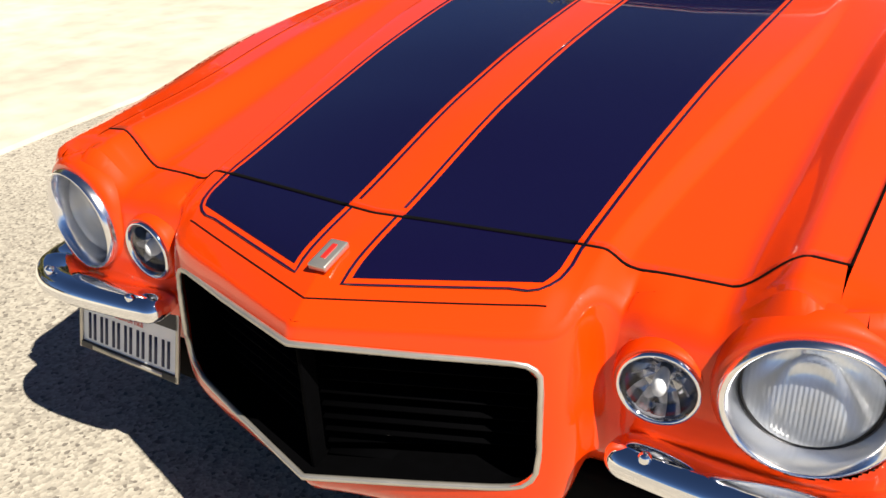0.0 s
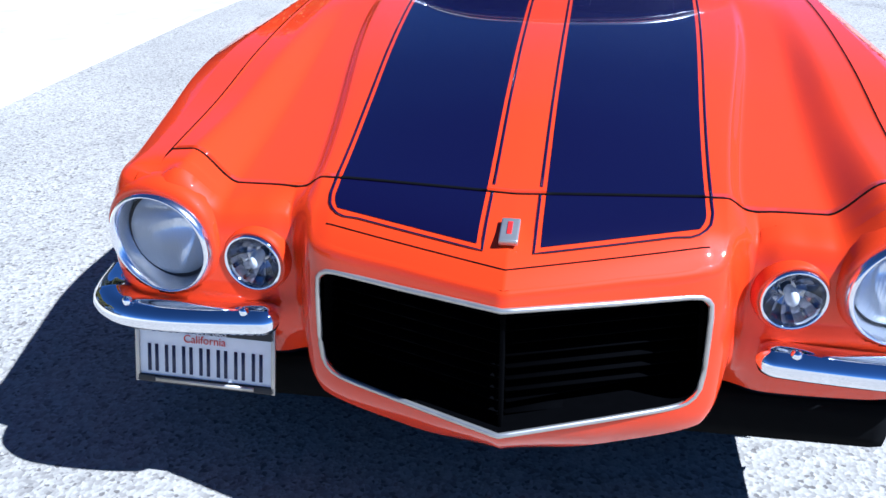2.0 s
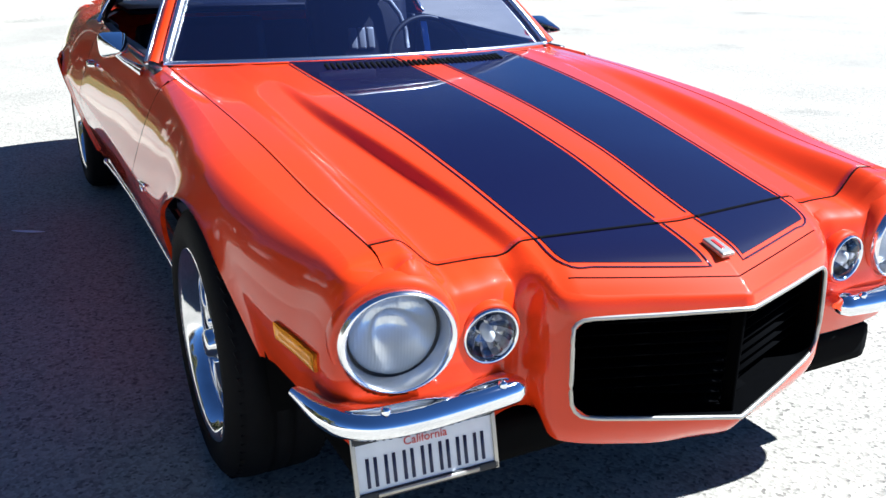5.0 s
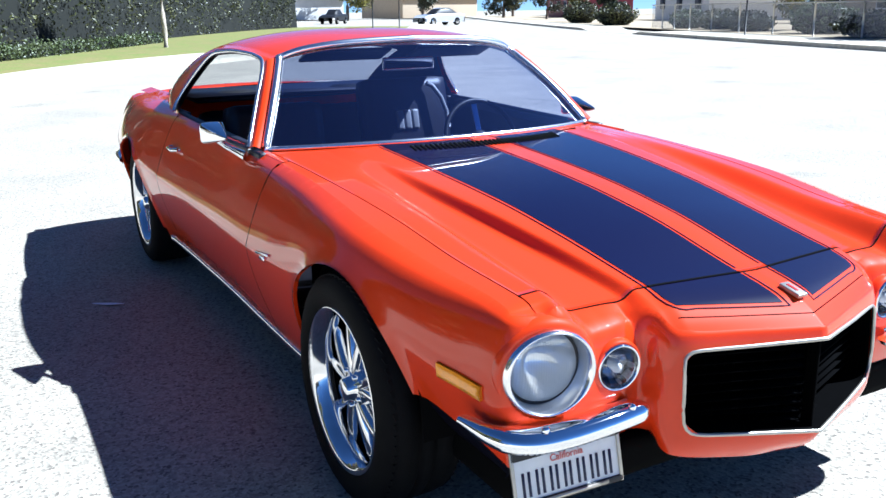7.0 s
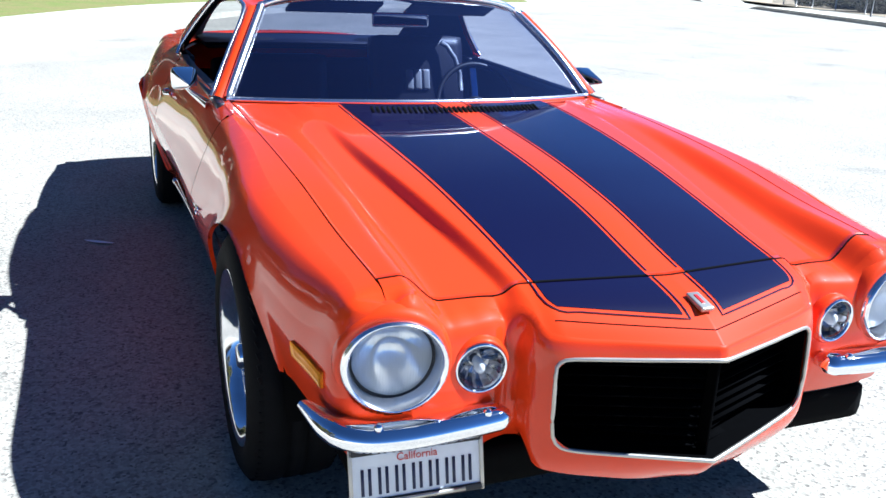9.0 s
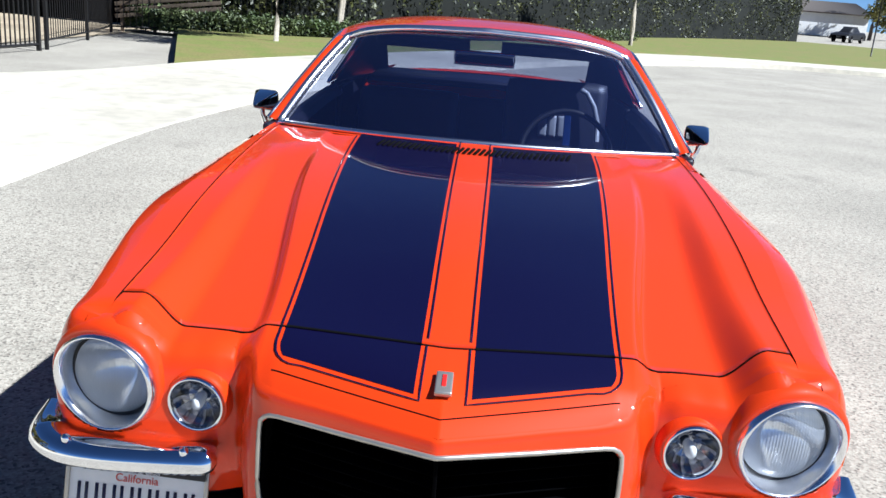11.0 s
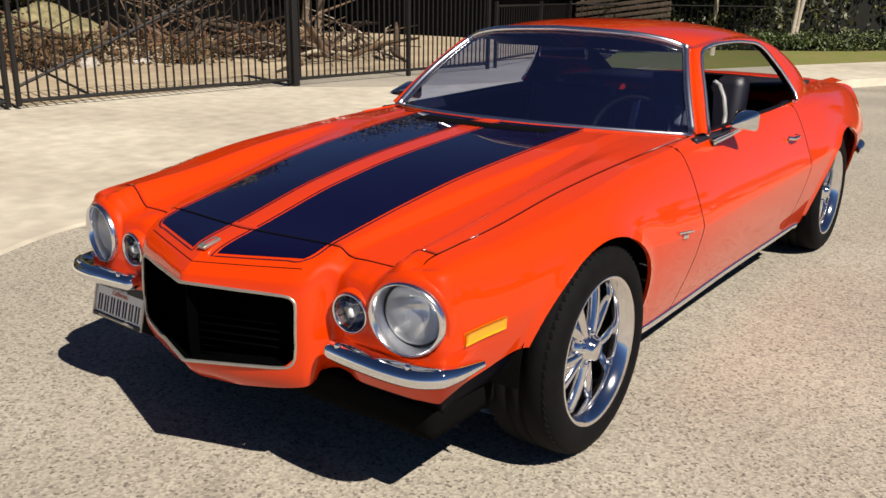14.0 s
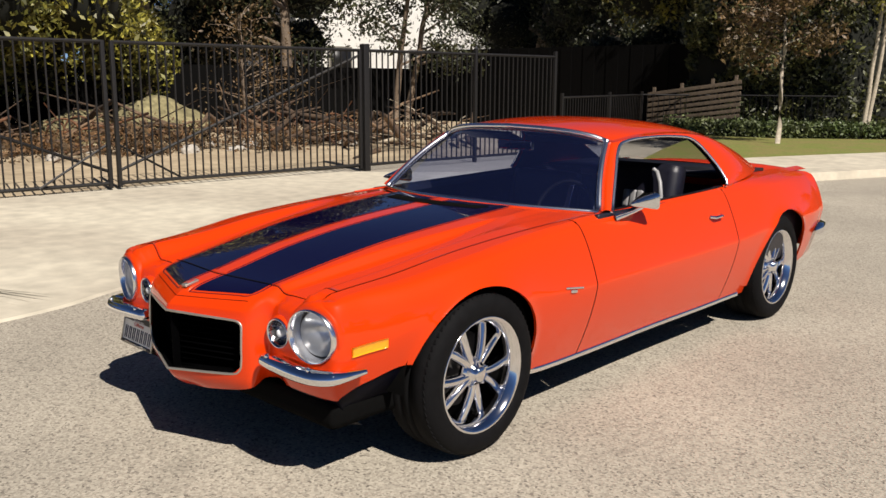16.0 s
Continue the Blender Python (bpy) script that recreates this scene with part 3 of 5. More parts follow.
def stripe_front(x):
    return -0.750 + 0.33 * (abs(x) - 0.05)


def on_top(x, y, lift):
    """A point just over the bonnet or the nose."""
    if y < hood_front(x):
        a = abs(x)
        z = deck(a, y)
    else:
        z = deck(x, y)
    return Vector((x, y, z + lift))


def stripe_patch(s, y_of_v, inset=0.0, lift=0.0012, nu=22, nv=60):
    def f(u, v):
        x0 = stripe_inner(0) + inset
        y = y_of_v(0.05 + 0.26 * u, v)
        x0, x1 = stripe_inner(y) + inset, stripe_outer(y) - inset
        k = min(max((y - stripe_front(0.29)) / 0.05, 0), 1)
        x1 -= 0.05 * (1 - math.sqrt(1 - (1 - k) ** 2)) if k < 1 else 0
        x = x0 + (x1 - x0) * u
        y = y_of_v(x, v)
        return on_top(s * x, y, lift)
    return grid(f, nu, nv)


PINK = material("pinstripe_paint", (0.62, 0.020, 0.012), 0.34, 0, 1.0, 0.03, 500)
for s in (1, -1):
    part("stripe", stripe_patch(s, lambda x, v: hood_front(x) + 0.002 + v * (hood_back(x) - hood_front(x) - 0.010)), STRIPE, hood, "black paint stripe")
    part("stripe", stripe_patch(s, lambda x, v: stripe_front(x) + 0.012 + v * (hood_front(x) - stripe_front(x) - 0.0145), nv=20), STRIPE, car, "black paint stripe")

    # thin line round each stripe
    def pin(points, s=s):
        return tube([on_top(s * x, y, 0.0010) for x, y in points], 0.0028, 5, squash=(1, 0.35))
    n = 40
    ys = [hood_front(0.2) + 0.004 + i / n * (0.70 - hood_front(0.2)) for i in range(n + 1)]
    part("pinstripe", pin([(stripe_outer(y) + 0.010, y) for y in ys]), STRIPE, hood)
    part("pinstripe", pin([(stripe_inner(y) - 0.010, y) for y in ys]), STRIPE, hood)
    c = stripe_outer(-0.72) + 0.010
    loop = [(stripe_inner(-0.6) - 0.010, hood_front(0.04) - 0.004 - 0.02 * i) for i in range(7)]
    loop += [(stripe_inner(-0.7) - 0.01 + (c - 0.05 - stripe_inner(-0.7)) * i / 12, stripe_front(stripe_inner(-0.7) + (c - 0.05 - stripe_inner(-0.7)) * i / 12)) for i in range(13)]
    loop += [(c - 0.05 + 0.05 * math.sin(q), stripe_front(c - 0.04) + 0.05 * (1 - math.cos(q))) for q in (0.3, 0.6, 0.9, 1.2, 1.5)]
    loop += [(stripe_outer(-0.6) + 0.010, hood_front(c) - 0.004 - 0.012 * i) for i in (3, 2, 1, 0)]
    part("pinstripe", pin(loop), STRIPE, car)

# dark joints of the panels, lying in the gaps
part("joint", tube([on_top(x, hood_front(x), -0.0004) for x in np.linspace(-0.64, 0.64, 120)], 0.0024, 6), GAP, car)
for s in (1, -1):
    part("joint", tube([on_top(s * SEAM(y), y, -0.0030) for y in np.linspace(-0.538, 0.85, 90)], 0.0020, 6), GAP, car)
    for c in (C_DOOR, C_DOOR_END):
        part("joint", tube([skirt(c, z, s) - Vector((s * 0.0022, 0, 0)) for z in np.linspace(RISE(c)[0] - 0.002, 0.2, 30)], 0.0028, 6), GAP, car)

part("joint", tube([on_top(x, -0.783 + 0.335 * abs(x), -0.0008) for x in np.linspace(-0.31, 0.31, 61)], 0.0018, 5), GAP, car)

for s in (1, -1):
    part("joint", tube([on_top(s * x, hood_front(x), 0.0014) for x in np.linspace(stripe_inner(-0.58), stripe_outer(-0.58), 24)], 0.0042, 6, squash=(1, 0.5)), GAP, car)

# unseen strips added under the bonnet seams to keep sunlight from leaking through
for s in (1, -1):
    part("seam_light_stop", grid(lambda u, v, s=s: Vector((s * (SEAM(-0.545 + 1.42 * v) + 0.035 * (2 * u - 1)), -0.545 + 1.42 * v, deck(SEAM(-0.545 + 1.42 * v), -0.545 + 1.42 * v) - 0.024)), 4, 60), GAP, car)
part("nose_light_stop", grid(lambda u, v: Vector((0.62 * (2 * u - 1), hood_front(0.62 * (2 * u - 1)) + 0.05 * (v - 0.5), deck(0.62 * (2 * u - 1), hood_front(0.62 * (2 * u - 1))) - 0.026)), 60, 3), GAP, car)

# cowl louvres across the bonnet's rear
for i in range(36):
    x = -0.295 + 0.59 * i / 35
    y = 0.572 + 0.05 * (abs(x) / 0.3) ** 2
    part("louvre", box((0.0085, 0.072, 0.006), (x, y, deck(x, y) + 0.0015), turn=(4.5, 0, -12)), GAP, hood)

# grille
GR_D = 0.040


def grille_point(x, z, back=0.0):
    c = np.interp(abs(x), [0, 0.17, 0.325, 0.392], [0, 1, 2, 3])
    p = skirt(float(c), z)
    return Vector((x, p.y + back, z))


GRILLE = material("grille_black", (0.0006, 0.0006, 0.0008), 0.9, 0, 0, 0.2, 60, spec=0.03)
grille = empty("grille")
grille.parent = car
for s in (1, -1):
    def back(u, v, s=s):
        x = u * 0.321
        return grille_point(s * x, hole_low(x) - 0.005 + v * (hole_top(x) - hole_low(x) + 0.01), 0.15)
    part("backing", grid(back, 6, 4), GAP, grille)

    def wall(u, v, s=s):
        k = u * 2
        x = 0.318 * min(k, 1) if k < 1 else 0.318 * (2 - k)
        z = hole_top(x) if k < 1 else hole_low(x)
        return grille_point(s * x, z, 0.002 + v * 0.15)
    part("surround_wall", grid(wall, 61, 4), GRILLE, grille)
    for i in range(14):
        x = 0.012 + 0.0225 * i
        z0, z1 = hole_low(x), hole_top(x)
        p = grille_point(s * x, (z0 + z1) / 2, GR_D + 0.06)
        part("vertical_bar", box((0.002, 0.035, z1 - z0), p), GRILLE, grille)
    for j in range(10):
        z = 0.358 + 0.0225 * j
        x1 = 0.316 if z > 0.39 else (z - 0.342) / 0.1
        if x1 < 0.05:
            continue
        a, b = grille_point(0, z, GR_D + 0.030), grille_point(s * x1, z, GR_D + 0.030)
        bar = box(((b - a).length, 0.035, 0.0022), (a + b) / 2, turn=(0, 0, math.degrees(math.atan2(b.y - a.y, b.x - a.x))))
        part("horizontal_bar", bar, GRILLE, grille)
part("centre_bar", box((0.007, 0.03, 0.232), grille_point(0, 0.459, GR_D), bevel=0.002), GRILLE, grille)
ring = [(x, hole_top(x)) for x in np.linspace(0, 0.286, 16)] + [(0.286 + 0.034 * math.sin(q), hole_top(0.2) - 0.025 + 0.024 * math.cos(q)) for q in (0.5, 0.9, 1.3)]
ring += [(0.321, z) for z in np.linspace(0.53, 0.43, 8)] + [(0.319 - 0.035 * (1 - math.cos(q)), 0.415 - 0.042 * math.sin(q)) for q in (0.3, 0.7, 1.1, 1.5)]
ring += [(x, hole_low(x)) for x in np.linspace(0.271, 0, 16)]
full = ring + [(-x, z) for x, z in reversed(ring[1:-1])]
part("grille_trim", tube([grille_point(x, z, -0.002) for x, z in full], 0.0048, 8, closed=True), TRIM, car, "dull bright moulding round the grille")

# nose emblem, a plain shield
e = part("emblem", box((0.030, 0.060, 0.010), (0, -0.722, deck(0, -0.722) + 0.005), 0.003, (13, 0, 0)), TRIM, car, "worn bright shield emblem")
part("emblem_inlay", box((0.008, 0.032, 0.003), (0, -0.720, deck(0, -0.722) + 0.0105), 0.001, (13, 0, 0)), PINK, e)

LENS = glass_material("lamp_glass", (0.95, 0.96, 0.97), 0.02, 1.5)
REFLECTOR = material("lamp_reflector", (0.96, 0.97, 0.98), 0.11, 1.0, 0, 0.03, 90)


PLATE_GLASS = material("frosted_bulb", (0.82, 0.82, 0.84), 0.2, 0, 0.5, 0.05, 60)
DULL = material("dull_reflector", (0.40, 0.40, 0.43), 0.12, 1.0, 0, 0.25, 120)


def fluted(name):
    """Clear glass with upright flutes; a pale diffuse part paints in reflected sky."""
    m = glass_material(name, (0.97, 0.98, 0.99), 0.03, 1.6)
    t = m.node_tree
    co = t.nodes.new("ShaderNodeTexCoord")
    wv = t.nodes.new("ShaderNodeTexWave")
    wv.inputs["Scale"].default_value = 55
    wv.inputs["Distortion"].default_value = 0.4
    b = t.nodes.new("ShaderNodeBump")
    b.inputs["Strength"].default_value, b.inputs["Distance"].default_value = 0.30, 0.003
    t.links.new(co.outputs["Object"], wv.inputs["Vector"])
    t.links.new(wv.outputs["Fac"], b.inputs["Height"])
    out = t.nodes["Material Output"]
    was = out.inputs["Surface"].links[0].from_socket
    sky_haze = t.nodes.new("ShaderNodeBsdfDiffuse")
    sky_haze.inputs["Color"].default_value = (0.88, 0.93, 1.0, 1)
    mix = t.nodes.new("ShaderNodeMixShader")
    mix.inputs[0].default_value = 0.28
    t.links.new(was, mix.inputs[1])
    t.links.new(sky_haze.outputs[0], mix.inputs[2])
    t.links.new(mix.outputs[0], out.inputs["Surface"])
    t.links.new(b.outputs["Normal"], sky_haze.inputs["Normal"])
    for n in t.nodes:
        if n.type in ('BSDF_GLOSSY', 'FRESNEL'):
            t.links.new(b.outputs["Normal"], n.inputs["Normal"])
    return m


def swept(bm, s, reach=9.0):
    """Sweeps the outer side of a lamp's rim back with the wing and makes it a little wider than tall."""
    for v in bm.verts:
        r = math.hypot(v.co.x, v.co.y)
        k = sstep(0.084, 0.104, r) * (1 - sstep(reach, reach + 0.012, r))
        v.co.z -= 0.10 * max(0.0, s * v.co.x) * k
        v.co.y *= 1 - 0.085 * k


FLUTED = fluted("fluted_lamp_glass")
for s in (1, -1):
    lamp = empty("headlight")
    lamp.parent = car
    lamp.matrix_basis = pose(s * 0.631, -0.645, 0.566, 92, 0, s * 8)
    bez = lathe([(0.082, -0.060), (0.083, -0.028), (0.087, -0.004), (0.093, 0.015), (0.0985, 0.019), (0.1025, 0.017), (0.1050, 0.010), (0.1058, 0.0), (0.1060, -0.03)], 72)
    swept(bez, s)
    part("bezel", bez, BEZEL, lamp, "bright satin-polished bezel")
    rim = lathe([(0.1052, 0.003), (0.1080, 0.003), (0.1120, -0.001), (0.1155, -0.009), (0.1180, -0.022), (0.1190, -0.040), (0.1190, -0.07)], 72)
    swept(rim, s, 0.1060)
    part("lamp_surround", rim, PAINT, lamp, "red-orange rim of the wing round the lamp")
    part("retainer", lathe([(0.0845, -0.060), (0.0830, -0.030), (0.0800, -0.028), (0.0785, -0.040)], 64), BLACK, lamp)
    g = part("lens", lathe([(0.0800, -0.030), (0.075, -0.020), (0.058, -0.009), (0.035, -0.004), (0.0, -0.002)], 48), FLUTED, lamp)
    g.visible_shadow = False
    part("reflector", lathe([(0.0800 * q, -0.032 - 0.062 * (1 - q * q)) for q in np.linspace(1, 0, 17)], 48), REFLECTOR, lamp)
    pk = empty("parking_lamp")
    pk.parent = car
    pk.matrix_basis = pose(s * 0.455, -0.655, 0.543, 92, 0, s * 5)
    part("bezel", lathe([(0.045, -0.01), (0.048, 0.006), (0.052, 0.009), (0.0545, 0.005), (0.055, 0.0)], 48), CHROME, pk)
    part("lamp_surround", lathe([(0.0545, 0.0015), (0.0565, 0.003), (0.0595, 0.001), (0.0625, -0.008), (0.0645, -0.03)], 48), PAINT, pk)
    g = part("lens", lathe([(0.047, 0.002), (0.035, 0.011), (0.018, 0.016), (0.0, 0.018)], 40), LENS, pk)
    g.visible_shadow = False
    part("reflector", lathe([(0.047, -0.002), (0.040, -0.018), (0.028, -0.030), (0.014, -0.037), (0.0, -0.038)], 14), DULL, pk, smooth=False)
    part("bulb", lathe([(0.0, 0.008), (0.008, 0.004), (0.011, -0.008), (0.008, -0.03)], 16, Matrix.Diagonal((1, 1.5, 1, 1))), PLATE_GLASS, pk, "frosted bulb")
    # bumper blade
    path = curve_of([(0, 0.404, -0.690, 0.450), (1, 0.50, -0.702, 0.450), (2, 0.62, -0.704, 0.447), (3, 0.703, -0.688, 0.446), (4, 0.756, -0.640, 0.449), (5, 0.788, -0.545, 0.456)])
    sec = [(-0.055, 0.006), (-0.030, 0.020), (-0.008, 0.025), (0.010, 0.025), (0.021, 0.019), (0.028, 0.009), (0.030, -0.002), (0.028, -0.012), (0.021, -0.020), (0.008, -0.024), (-0.010, -0.025), (-0.052, -0.020)]

    def blade(u, v, s=s, path=path, sec=sec):
        k = u * 5
        x, y, z = path(k)
        x1, y1, z1 = path(min(k + 0.05, 5))
        x0, y0, z0 = path(max(k - 0.05, 0))
        t = Vector((x1 - x0, y1 - y0, 0)).normalized()
        n = Vector((t.y, -t.x, 0))
        end = (0.25 + 0.75 * math.sqrt(1 - (1 - min(u / 0.07, 1)) ** 2)) * min(1, 0.35 + 2.6 * (1 - u))
        i = int(round(v * len(sec))) % len(sec)
        o, h = sec[i]
        q = Vector((x, y, z)) + n * o * end
        return (s * q.x, q.y, q.z + h * end)
    bm = grid(blade, 90, len(sec) + 1)
    for u in (0, 1):
        bm.faces.new([bm.verts.new(blade(u, i / len(sec))) for i in range(len(sec))])
    part("bumper", bm, CHROME, car, "chrome front half bumper")
    for x, y in ((0.46, -0.712), (0.68, -0.706)):
        part("bumper_bolt", lathe([(0.0, 0.010), (0.006, 0.008), (0.009, 0.0)], 16, pose(s * x, y, 0.474, 35)), CHROME, car)
    # side marker lamp
    cs = (7.45, 8.35)
    part("side_marker", grid(lambda u, v, s=s: skirt(cs[0] + u * (cs[1] - cs[0]), 0.503 + 0.034 * v + 0.012 * u, s) + Vector((s * 0.006, -0.003, 0)), 10, 4, flange=0.008), AMBER, car)
    # lower valance, painted black, from beside the nose round to the wheel arch
    def apron(u, v, s=s):
        c = 3.0 + 5.85 * u
        low = RISE(c)[3]
        z = low + 0.014 + (0.195 + 0.10 * sstep(6.4, 8.85, c) ** 2 - low - 0.014) * v
        p = skirt(c, z, s)
        p.y += (0.010 + 0.085 * v * v) * (1 - sstep(6.6, 8.0, c))
        p.x -= s * (0.007 + 0.055 * v * v * sstep(6.0, 8.0, c))
        d = math.hypot(p.y, p.z - 0.318)
        if d < 0.345 and p.y < 0:
            p.y = -math.sqrt(max(0.345 ** 2 - (p.z - 0.318) ** 2, 0))
        return p
    part("valance", grid(apron, 70, 12), VALANCE, car, "black painted valance under the bumper")
    # rocker strip
    part("rocker_trim", tube([skirt(c, RISE(c)[3] + 0.008, s) + Vector((s * 0.004, 0, 0)) for c in np.linspace(10.95, 14.55, 40)], 0.014, 8, squash=(0.5, 1)), CHROME, car)
    # door mirror
    mir = empty("door_mirror")
    mir.parent = car
    mir.matrix_basis = pose(s * 0.822, 1.165, 0.864) @ Matrix.Diagonal((0.64, 1.10, 0.74, 1))
    shell = bmesh.new()
    rows = [(0.10, 0.066, 0.050), (0.094, 0.071, 0.055), (0.082, 0.071, 0.055), (0.03, 0.050, 0.039), (-0.06, 0.014, 0.012), (-0.075, 0.003, 0.003)]
    add_grid(shell, lambda u, v: (rows[int(u)][1] * math.copysign(abs(math.cos(v)) ** 0.4, math.cos(v)), rows[int(u)][0] - 0.03,
                                  rows[int(u)][2] * math.copysign(abs(math.sin(v)) ** 0.4, math.sin(v))), list(range(6)), list(np.linspace(0, 2 * math.pi, 33)))
    part("shell", shell, CHROME, mir)
    part("mirror_glass", box((0.12, 0.003, 0.09), (0, 0.06, 0), 0.001), CHROME, mir)
    part("stalk", tube([(0, 0, -0.03), (-s * 0.03, -0.05, -0.055), (-s * 0.09, -0.13, -0.085)], [0.014, 0.013, 0.024], 10), CHROME, mir)
    # door handle
    h = skirt(13.86, 0.715, s)
    part("door_handle", tube([h + Vector((s * 0.004, -0.07, 0.004)), h + Vector((s * 0.024, -0.04, 0)), h + Vector((s * 0.024, 0.04, 0)), h + Vector((s * 0.004, 0.06, 0))], 0.009, 8), CHROME, car)
    # wing emblem: bars standing for the maker's lettering
    for y0, z0, w, hh in ((0.57, 0.566, 0.13, 0.008), (0.56, 0.553, 0.045, 0.013)):
        c0 = float(np.interp(y0, [0.4, 0.8], [11, 12]))
        p = skirt(c0, z0, s)
        part("emblem", box((0.006, w, hh), p + Vector((s * 0.003, 0, 0)), 0.002, (-8, 0, 0)), CHROME, car)

# rear bumper, a chrome blade wrapped round the tail
def rear_blade(u, v):
    c = 16.75 + 3.25 * (1 - abs(u))
    o, h = [(0.0, 0.040), (0.030, 0.030), (0.038, 0.0), (0.030, -0.034), (0.0, -0.046)][int(v)]
    sd = 1 if u >= 0 else -1
    p, q = skirt(c, 0.47, sd), skirt(max(c - 0.05, 16), 0.47, sd)
    e = skirt(min(c + 0.05, 20), 0.47, sd) - q
    n = Vector((e.y, -e.x, 0)).normalized() * sd
    end = min(1, 0.3 + 6 * (1 - abs(u)))
    p += n * (o * end + 0.012)
    p.z += h * end
    return p


bm = bmesh.new()
add_grid(bm, rear_blade, list(np.linspace(-1, 1, 81)), [0, 1, 2, 3, 4])
part("rear_bumper", bm, CHROME, car, "chrome rear bumper")

# wheel housings, floor pan and underside, all black
part("underbody", box((1.35, 4.1, 0.10), (0, 1.45, 0.27), 0.03), GAP, car)
for s in (1, -1):
    for y0, r in ((FRONT, 0.37), (REAR, 0.375)):
        part("wheel_housing", grid(lambda u, v, s=s, y0=y0, r=r: (s * (0.55 + 0.235 * v), y0 + r * math.cos(math.pi * u), 0.318 + r * math.sin(math.pi * u) * 0.98), 24, 3), GAP, car)
        part("wheel_housing", grid(lambda u, v, s=s, y0=y0, r=r: (s * 0.55, y0 + r * v * math.cos(math.pi * u), 0.20 + (r + .1) * v * math.sin(math.pi * u)), 24, 3), GAP, car)
part("bulkhead", box((1.36, 0.02, 0.50), (0, 0.62, 0.51)), GAP, car)
# unseen sheet added to block sunlight coming in at the rear window's base
part("boot_light_stop", box((1.30, 1.25, 0.02), (0, 3.02, 0.60)), GAP, car)
part("radiator_panel", box((1.3, 0.02, 0.32), (0, -0.50, 0.44)), GAP, car)


# wheels
def wheel_at(x, y, s, width):
    w = empty("wheel")
    w.parent = car
    w.matrix_basis = pose(x, y, 0.318, 0, s * 90, 0)
    R, hw = 0.318, width / 2
    prof = [(0.222, hw - 0.012), (0.232, hw - 0.002), (0.255, hw + 0.004), (0.280, hw + 0.002), (0.300, hw - 0.008), (0.312, hw - 0.022), (R, hw - 0.045)]
    tyre = part("tyre", lathe([(r, h) for r, h in prof] + [(R + 0.001, hw * 0.25), (R - 0.006, hw * 0.22), (R - 0.006, hw * 0.16), (R + 0.001, hw * 0.13), (R + 0.001, -hw * 0.13), (R - 0.006, -hw * 0.16),
                            (R - 0.006, -hw * 0.22), (R + 0.001, -hw * 0.25)] + [(r, -h) for r, h in reversed(prof)], 96), RUBBER, w)
    tr = bmesh.new()
    for i in range(72):
        a = 2 * math.pi * i / 72
        for k in (0.66, -0.66):
            m = Matrix.Rotation(a, 4, 'Z') @ Matrix.Translation((R - 0.0095, 0, k * hw)) @ Matrix.Rotation(radians(18 if k > 0 else -18), 4, 'X')
            add_box(tr, (0.010, 0.018, 0.040), m)
    part("tread", tr, RUBBER, tyre, smooth=False)["kind"] = "stuff"
    part("rim", lathe([(0.205, -hw + 0.02), (0.205, hw - 0.075), (0.196, hw - 0.07), (0.190, hw - 0.06), (0.200, hw - 0.03), (0.214, hw - 0.012), (0.224, hw - 0.002), (0.229, hw - 0.006), (0.228, hw - 0.02)], 72), ALLOY, w, "polished deep-dish alloy rim")
    part("brake_disc", lathe([(0.0, hw - 0.135), (0.15, hw - 0.135), (0.15, hw - 0.15)], 40), IRON, w)
    part("barrel", lathe([(0.0, hw - 0.165), (0.204, hw - 0.165)], 40), GAP, w)
    for i in range(5):
        for d in (-1, 1):
            a0, a1 = 2 * math.pi * i / 5 + d * 0.16, 2 * math.pi * i / 5 + d * 0.30
            n = 10

            def f(u, v, a0=a0, a1=a1):
                r = 0.045 + 0.152 * u
                a = a0 + (a1 - a0) * u
                w2 = 0.014 + 0.004 * u
                q = [(-w2, -0.03), (-w2, 0.002), (-w2 * 0.4, 0.010), (w2 * 0.4, 0.010), (w2, 0.002), (w2, -0.03)][int(v)]
                z = hw - 0.050 - 0.018 * u * u
                return (r * math.cos(a) - q[0] * math.sin(a), r * math.sin(a) + q[0] * math.cos(a), z + q[1])
            sp = bmesh.new()
            add_grid(sp, f, list(np.linspace(0, 1, n)), list(range(6)))
            part("spoke", sp, ALLOY, w)
    part("hub_cap", lathe([(0.0, hw - 0.012), (0.026, hw - 0.014), (0.032, hw - 0.020), (0.034, hw - 0.038), (0.058, hw - 0.044), (0.064, hw - 0.078)], 32), ALLOY, w)
    for i in range(5):
        a = 2 * math.pi * (i + 0.5) / 5
        part("wheel_nut", lathe([(0.0, hw - 0.030), (0.007, hw - 0.032), (0.008, hw - 0.048)], 8, Matrix.Translation((0.05 * math.cos(a), 0.05 * math.sin(a), 0))), CHROME, w)


for s in (1, -1):
    wheel_at(s * 0.738, FRONT, s, 0.225)
    wheel_at(s * 0.735, REAR, s, 0.245)

# number plate with its frame; the number itself is drawn as bars
PLATE = material("plate_white", (0.80, 0.81, 0.80), 0.35, 0, 0.2, 0.04, 30)
NAVY = material("plate_ink", (0.015, 0.02, 0.06), 0.5, 0, 0, 0.1, 40)
REDINK = material("plate_red_ink", (0.55, 0.05, 0.03), 0.5, 0, 0, 0.1, 40)
plate = empty("number_plate", (-0.577, -0.644, 0.337))
plate.parent = car
plate.rotation_euler = (radians(-14), 0, radians(-2))
part("sheet", box((0.275, 0.003, 0.134), bevel=0.001), PLATE, plate)
